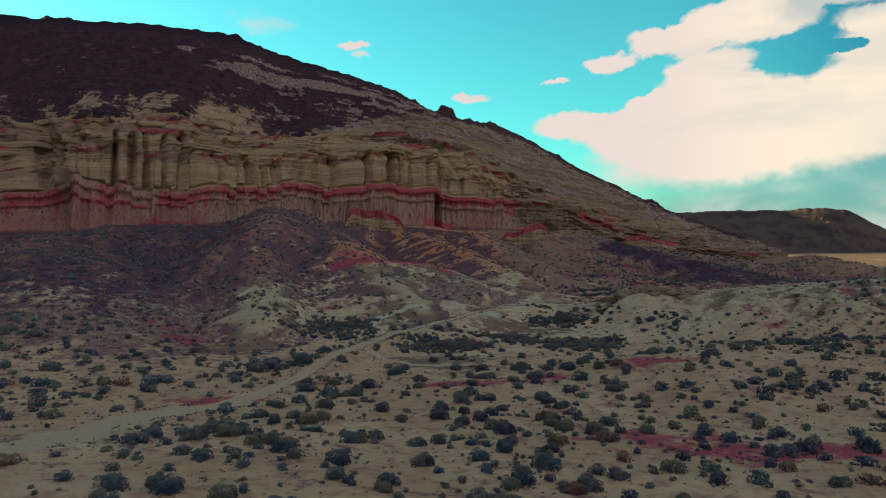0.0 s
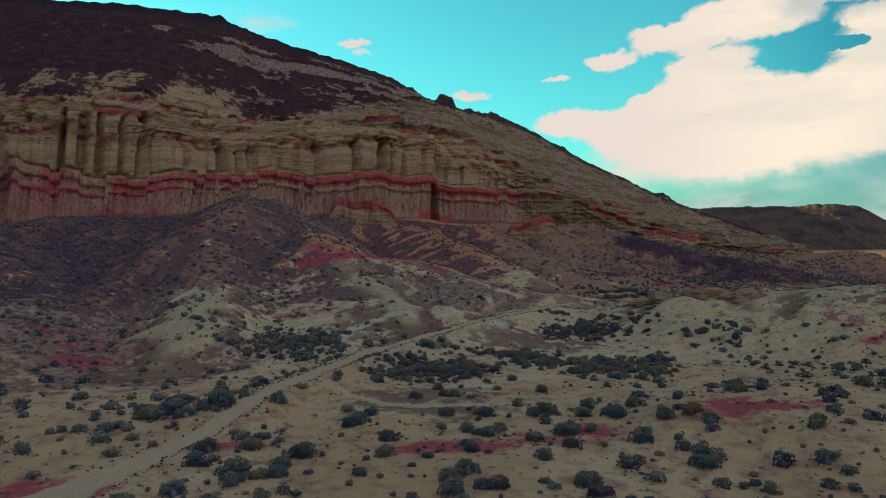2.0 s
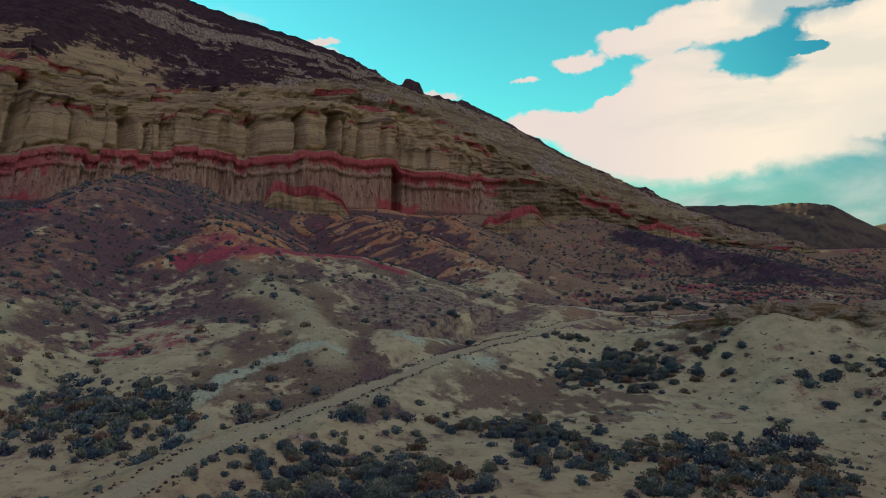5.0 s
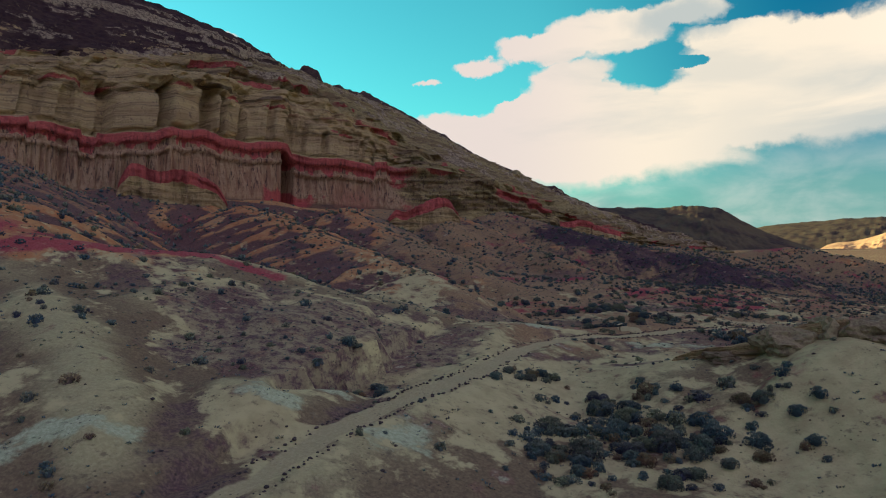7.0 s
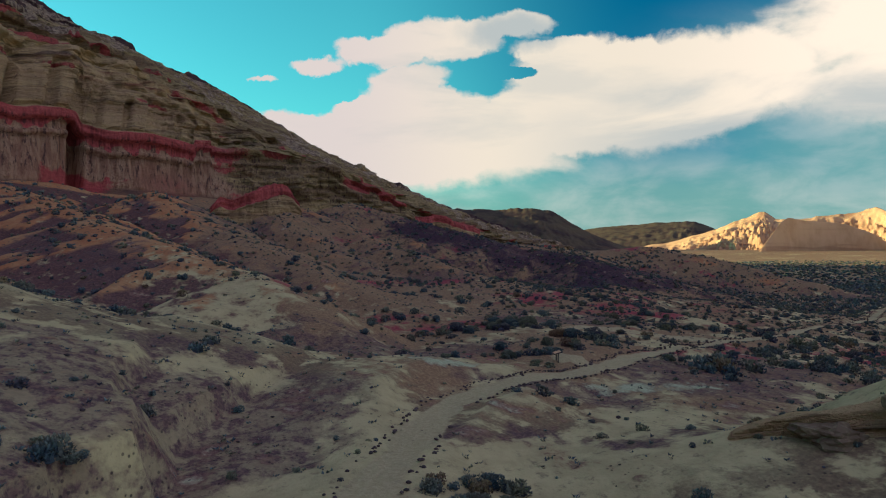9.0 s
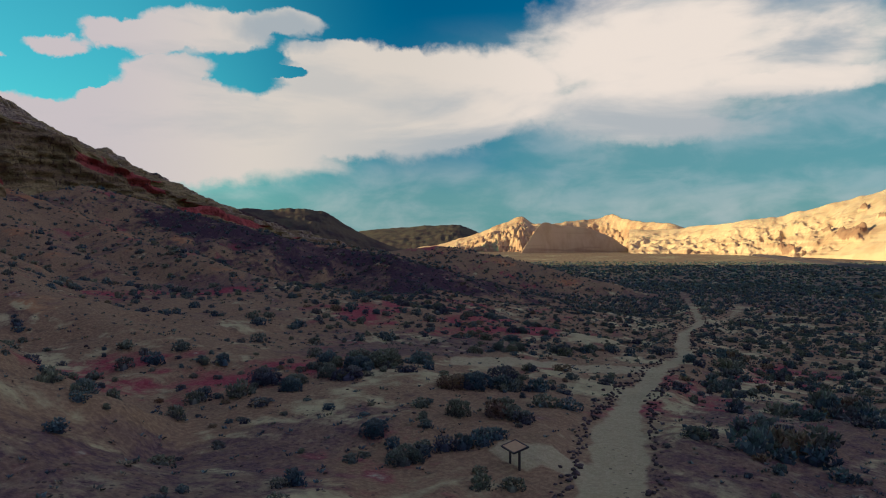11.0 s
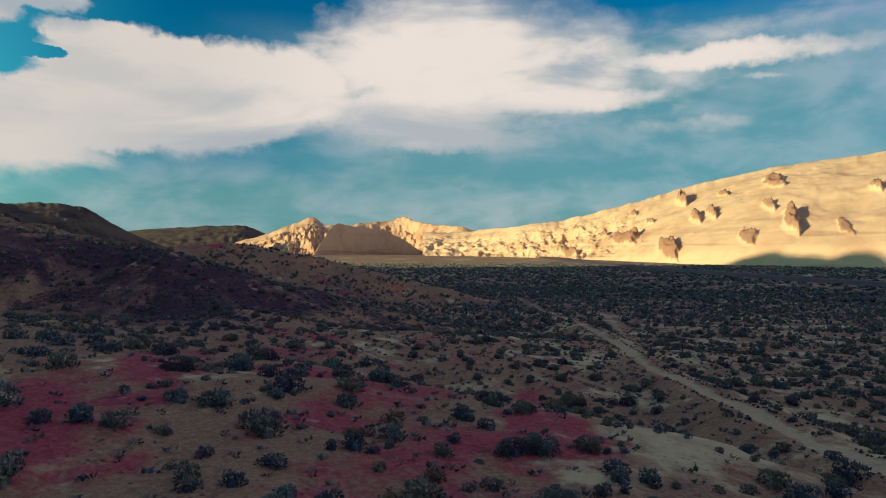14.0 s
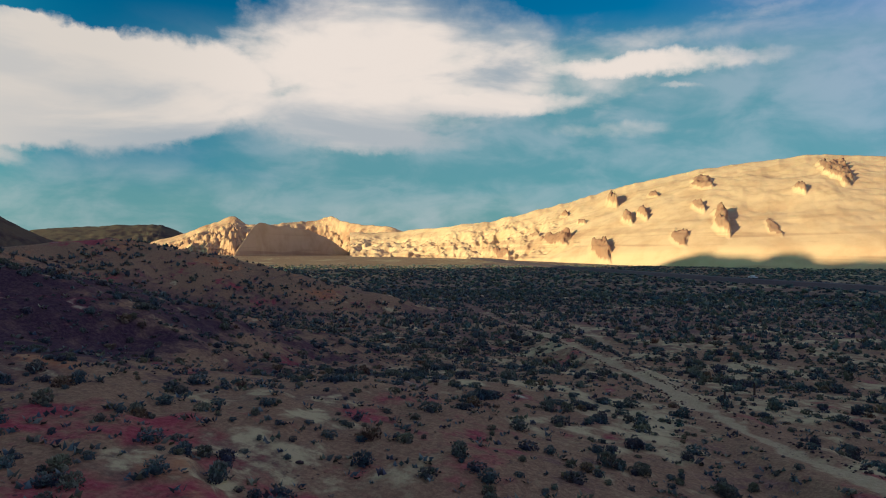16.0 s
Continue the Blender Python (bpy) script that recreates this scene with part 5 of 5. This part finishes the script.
for bx, by, w, h, sd in ((37.5, 155.2, 1.6, 0.9, 1), (41, 152.6, 2.4, 1.5, 2), (43.5, 151.2, 1.8, 1.9, 3), (46, 149.6, 2.8, 1.8, 4), (49.5, 147.4, 2.2, 1.4, 5), (52.5, 145.8, 2.6, 1.6, 6), (44.6, 152.8, 2.6, 1.2, 7), (48, 150.2, 3.0, 1.6, 8)):
    boulder("sandstone_boulder", "weathered tan sandstone boulder in the eroded bank", bx, by, float(gz(bx, by)) - h * 0.05, w, w * 0.8, h * 0.8, sd * 3.1, OUTCROP)
boulder("hilltop_boulder", "weathered brown rock knob on the ridge", 128, 527, 54, 9, 8, 5.5, 2.0, OUTCROP)


# ---- footpath sign, posts, road, car ----
def part(name, bm, mat, parent, label=""):
    me = bpy.data.meshes.new(name)
    bm.to_mesh(me)
    bm.free()
    me.materials.append(mat)
    ob = new(name, me)
    ob.parent = parent
    return tagged(ob, label)


def box(bm, sx, sy, sz, m=Matrix(), bevel=0.01):
    r = bmesh.ops.create_cube(bm, size=1, matrix=m @ Matrix.Diagonal((sx, sy, sz, 1)))
    if bevel:
        edges = list({e for v in r["verts"] for e in v.link_edges})
        bmesh.ops.bevel(bm, geom=edges, offset=bevel, segments=1, affect="EDGES")
    return bm


WOOD, METAL = paint("weathered_tan_panel", (0.58, 0.38, 0.17), 0.6), paint("dark_steel", (0.05, 0.045, 0.045), 0.6, 0.4)
WHITE, GLASS, RUBBER, ROAD = paint("white_car_paint", (0.75, 0.75, 0.75), 0.3), paint("dark_glass", (0.03, 0.035, 0.04), 0.1), paint("tyre_rubber", (0.02, 0.02, 0.02), 0.8), paint("asphalt", (0.05, 0.05, 0.052), 0.9)
TIMBER = paint("old_timber", (0.09, 0.065, 0.05), 0.9)


def build_sign(x, y, turn):
    ob = tagged(new("wayside_sign"), "low tilted tan information panel on two dark posts", "sign")
    ob.matrix_world = pose(x, y, float(gz(x, y)) - 0.02, 0, 0, turn) @ Matrix.Scale(0.88, 4)
    tilt = pose(0, 0, 0.82, 0, 16, 0)
    part("panel", box(bmesh.new(), 0.62, 1.05, 0.04, tilt), WOOD, ob)
    bm = bmesh.new()
    for dy in (-0.55, 0.55):
        box(bm, 0.68, 0.05, 0.07, tilt @ pose(0, dy, 0), 0.005)
    for dx in (-0.33, 0.33):
        box(bm, 0.05, 1.15, 0.07, tilt @ pose(dx, 0, 0), 0.005)
    part("frame", bm, METAL, ob, "dark steel frame")
    for dy in (-0.4, 0.4):
        part("post", box(bmesh.new(), 0.08, 0.08, 0.86, pose(0, dy, 0.4)), METAL, ob, "dark steel post")


build_sign(39.9, 179.4, 158)


def build_post(x, y, h):
    bm = bmesh.new()
    bmesh.ops.create_cone(bm, cap_ends=True, segments=10, radius1=0.09, radius2=0.075, depth=h, matrix=pose(0, 0, h / 2))
    ob = new("trail_post", bpy.data.meshes.new("trail_post"))
    bm.to_mesh(ob.data)
    bm.free()
    ob.data.materials.append(TIMBER)
    ob.matrix_world = pose(x, y, float(gz(x, y)) - 0.05, random.uniform(-3, 3), random.uniform(-3, 3), 0)
    return tagged(ob, "short dark timber post beside the footpath", "post", "posts by the footpath")


build_post(126.7, 214.2, 1.0)
build_post(133.9, 212.1, 1.0)


def build_road():
    a, d = Vector((406, 174, 0)), Vector((0.82, 0.574, 0)).normalized()
    side = Vector((d.y, -d.x, 0))
    run = np.concatenate([np.arange(-260, 500, 6.0), np.arange(500, 1200, 30.0)])
    prof = [(-11, -2.2), (-4.6, 0.7), (-3.6, 0.85), (3.6, 0.85), (4.6, 0.7), (11, -2.2)]
    bx, by = a.x + d.x * run, a.y + d.y * run
    bz = ground_height(bx, by) + 0.9
    bz = np.convolve(np.pad(bz, 6, mode="edge"), np.ones(13) / 13, "valid")
    X = np.stack([bx + side.x * o for o, _ in prof])
    Y = np.stack([by + side.y * o for o, _ in prof])
    Z = np.stack([bz + h for _, h in prof])
    shoulder = tagged(mesh_grid("road_bed", X, Y, Z, STONE, {"gravel": 1 + 0 * X, "umber": 1 + 0 * X}), "low earth embankment carrying the road", "road", kind="structure")
    tagged(mesh_grid("road", X[2:4], Y[2:4], Z[2:4] + 0.02, ROAD, {}), "dark asphalt road crossing the plain", "road", kind="structure")
    k = 53
    return Vector((bx[k], by[k], bz[k] + 0.87)), math.degrees(math.atan2(d.y, d.x))


def build_car(place, turn):
    ob = tagged(new("pickup_truck"), "small white pickup truck far off on the road", "car")
    ob.matrix_world = Matrix.Translation(place) @ pose(0, -1.8, 0, 0, 0, turn)
    bm = box(bmesh.new(), 5.2, 1.9, 0.62, pose(0, 0, 0.72), 0.12)
    part("body", bm, WHITE, ob)
    bm = bmesh.new()
    box(bm, 2.2, 1.7, 0.62, pose(0.2, 0, 1.32), 0.16)
    part("cabin", bm, WHITE, ob)
    for y in (-0.86, 0.86):
        part("window", box(bmesh.new(), 1.7, 0.03, 0.36, pose(0.2, y, 1.36), 0.01), GLASS, ob, "dark side window")
    for x, y in ((1.6, 0.82), (1.6, -0.82), (-1.6, 0.82), (-1.6, -0.82)):
        bm = bmesh.new()
        bmesh.ops.create_cone(bm, cap_ends=True, segments=18, radius1=0.38, radius2=0.38, depth=0.26, matrix=pose(x, y, 0.38, 90))
        part("wheel", bm, RUBBER, ob)


build_car(*build_road())
